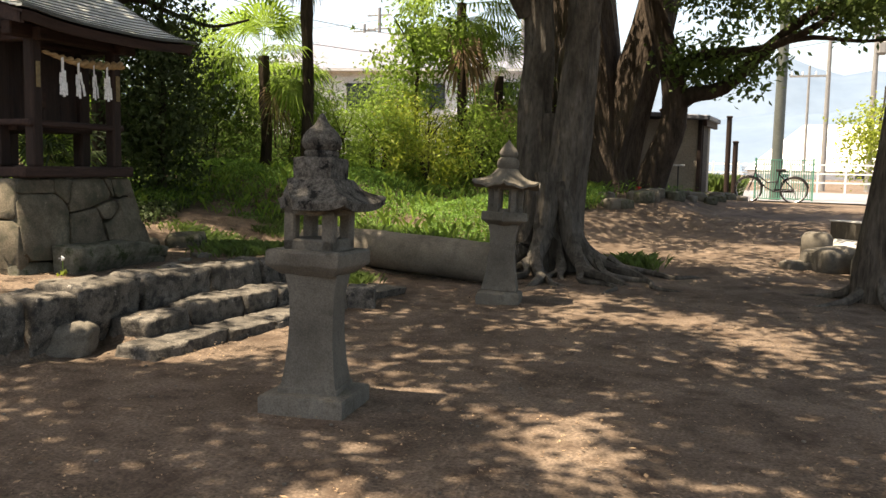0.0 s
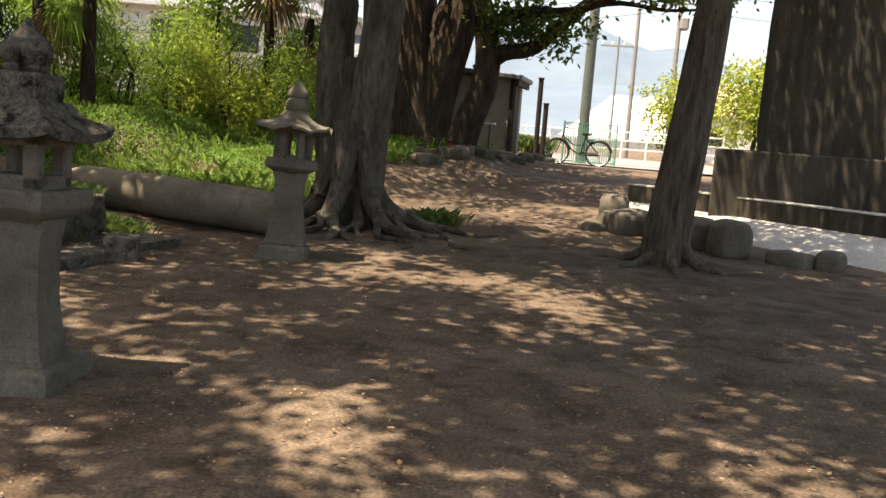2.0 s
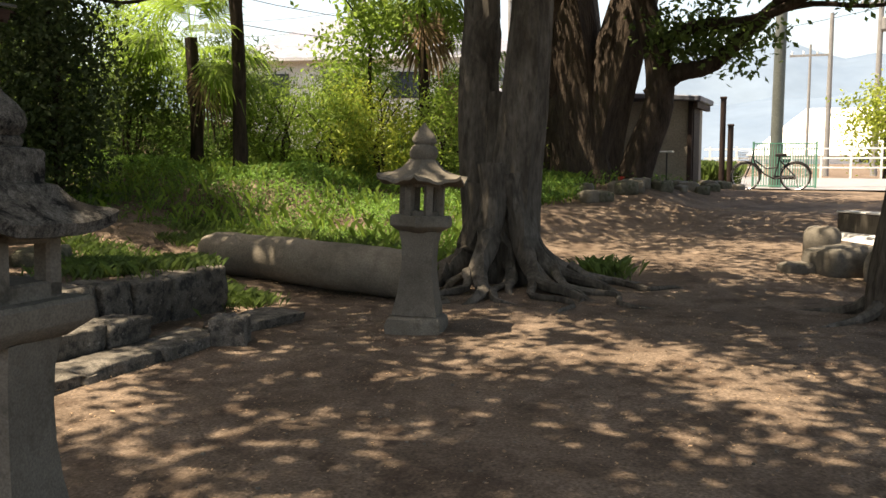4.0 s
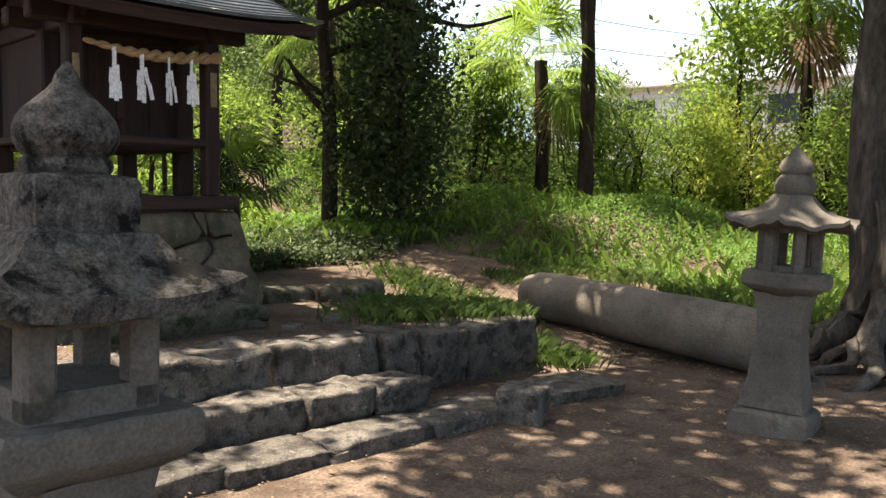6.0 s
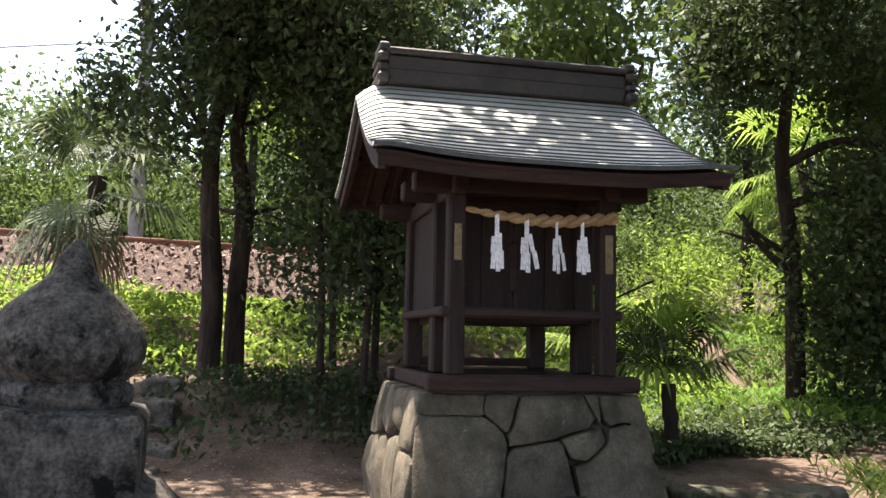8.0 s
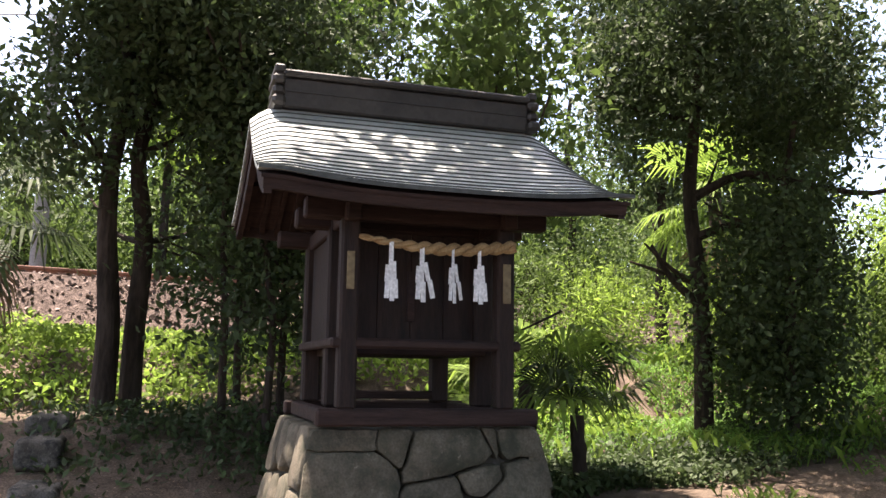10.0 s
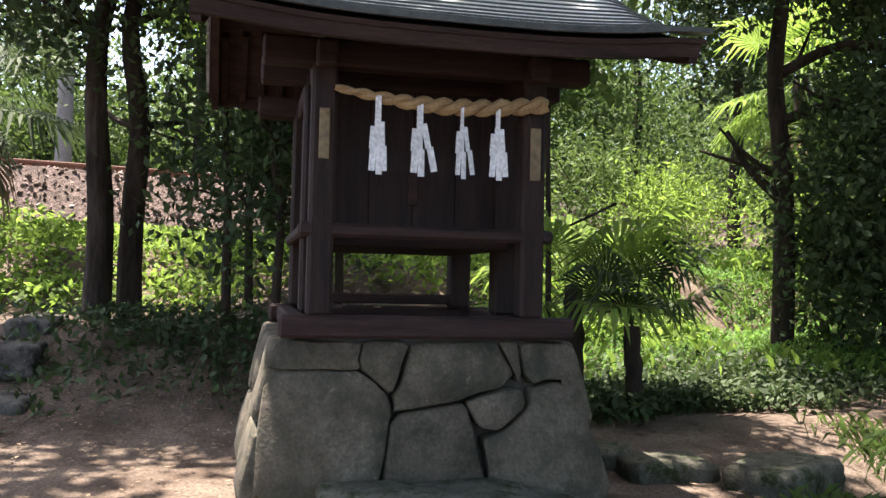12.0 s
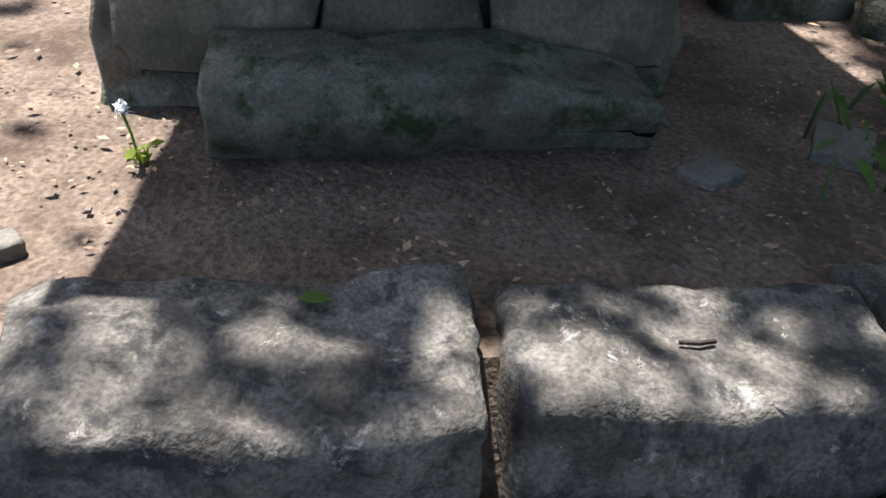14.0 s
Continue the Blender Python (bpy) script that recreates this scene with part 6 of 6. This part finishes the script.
# ---------------------------------------------------------------- litter and small things
def litter():
    g = np.random.default_rng(21)
    q = np.concatenate([np.stack([g.uniform(-4.6, 0.4, 6500), g.uniform(8.0, 11.2, 6500)], 1), np.stack([g.uniform(-1.2, 5, 1000), g.uniform(0, 9, 1000)], 1),
                        np.stack([g.normal(-5.4, 0.8, 1800), g.normal(2.6, 1.2, 1800)], 1), np.stack([g.uniform(-4.4, -1.6, 260), g.uniform(2.4, 7, 260)], 1), np.stack([g.uniform(0, 3, 1500), g.uniform(15, 21, 1500)], 1)])
    z = ground_z(q[:, 0], q[:, 1]) + 0.025
    V = leaf_arrays(np.column_stack([q, z]), 0.042, 0.45, 0.0, 22, 0.8)
    V[:, 2] = np.repeat(z, 4) + (V[:, 2] - np.repeat(z, 4)) * 0.25
    tagged(leaf_mesh("dry_leaves", V, LITTER), "scattered dry brown leaves on the ground", "leaf litter", kind="stuff")
    q = np.concatenate([np.stack([g.uniform(-0.8, 5.2, 9000), g.uniform(-0.3, 8.6, 9000)], 1), np.stack([g.uniform(-2.6, -1.55, 900), g.uniform(2.6, 6.6, 900)], 1)])
    z = ground_z(q[:, 0], q[:, 1]) + 0.012
    V = leaf_arrays(np.column_stack([q, z]), 0.022, 0.5, 0.0, 23, 0.9)
    V[:, 2] = np.repeat(z, 4) + (V[:, 2] - np.repeat(z, 4)) * 0.4
    tagged(leaf_mesh("leaf_crumbs", V, LITTER), "crumbled bits of dry leaf and bark on the dirt", "leaf litter", kind="stuff")
    pb = [rock_bm((s, s * 0.8, s * 0.6), i, 0.2, 1, 0.4) for i, s in enumerate(g.uniform(0.008, 0.022, 380))]
    V, F = [], []
    for b in pb:
        x, y = g.uniform(-1.0, 5.0), g.uniform(0.5, 8.5)
        if g.uniform() < 0.05:
            x, y = g.uniform(-2.4, -1.6), g.uniform(2.5, 6.5)
        o = len(V)
        z = gz(x, y) + 0.004
        V += [(v.co.x + x, v.co.y + y, v.co.z + z) for v in b.verts]
        b.verts.index_update()
        F += [tuple(v.index + o for v in f.verts) for f in b.faces]
        b.free()
    tagged(pydata("pebbles", V, F, STONE), "small grey pebbles scattered on the dirt", "pebbles", kind="stuff")


litter()


def dandelion():
    t = thing("flower", "small white flower with yellow-green leaves on the terrace", "flower", pose(-2.13, 4.0, 0.39))
    tube("stem", [(0, 0, 0), (0.0, -0.01, 0.09), (0.01, -0.02, 0.15)], 0.004, LEAF_L, t, 6)
    C = np.array([[0.01, -0.02, 0.165]]) + np.random.default_rng(1).normal(size=(60, 3)) * 0.008
    leaf_mesh("petals", leaf_arrays(C, 0.02, 0.4, 0, 3), PAPER, t)
    C = np.random.default_rng(2).normal(size=(14, 3)) * np.array([0.02, 0.02, 0.008]) + np.array([0, 0, 0.03])
    leaf_mesh("leaves", leaf_arrays(C, 0.06, 0.4, 0, 4), LEAF_Y, t)


dandelion()


def fallen_leaf(x, y, z, rz, s, material=LEAF_L):
    bm = bmesh.new()
    for i in range(7):
        u = i / 6
        w = 0.32 * math.sin(math.pi * min(1, u * 0.95 + 0.03)) ** 0.8
        for k in (-1, 0, 1):
            bm.verts.new(((u - 0.5) * s, k * w * s, 0.006 + abs(k) * 0.12 * w * s + 0.02 * s * math.sin(3 * u)))
    bm.verts.ensure_lookup_table()
    for i in range(6):
        for k in range(2):
            a = i * 3 + k
            bm.faces.new((bm.verts[a], bm.verts[a + 3], bm.verts[a + 4], bm.verts[a + 1]))
    ob = part("fallen_leaf", bm, material)
    ob.matrix_basis = pose(x, y, z, 0, 0, rz)
    tagged(ob, "fresh green leaf lying on a kerb stone", "leaf", "fallen leaves")


fallen_leaf(-1.48, 4.42, 0.462, 80, 0.06)
fallen_leaf(-1.38, 4.86, 0.452, 20, 0.04)
tagged(tube("twig", [(-1.33, 5.08, 0.447), (-1.322, 5.115, 0.449), (-1.328, 5.15, 0.447)], 0.005, BARKD, None, 5), "short dark twig lying on a kerb stone", "twig")
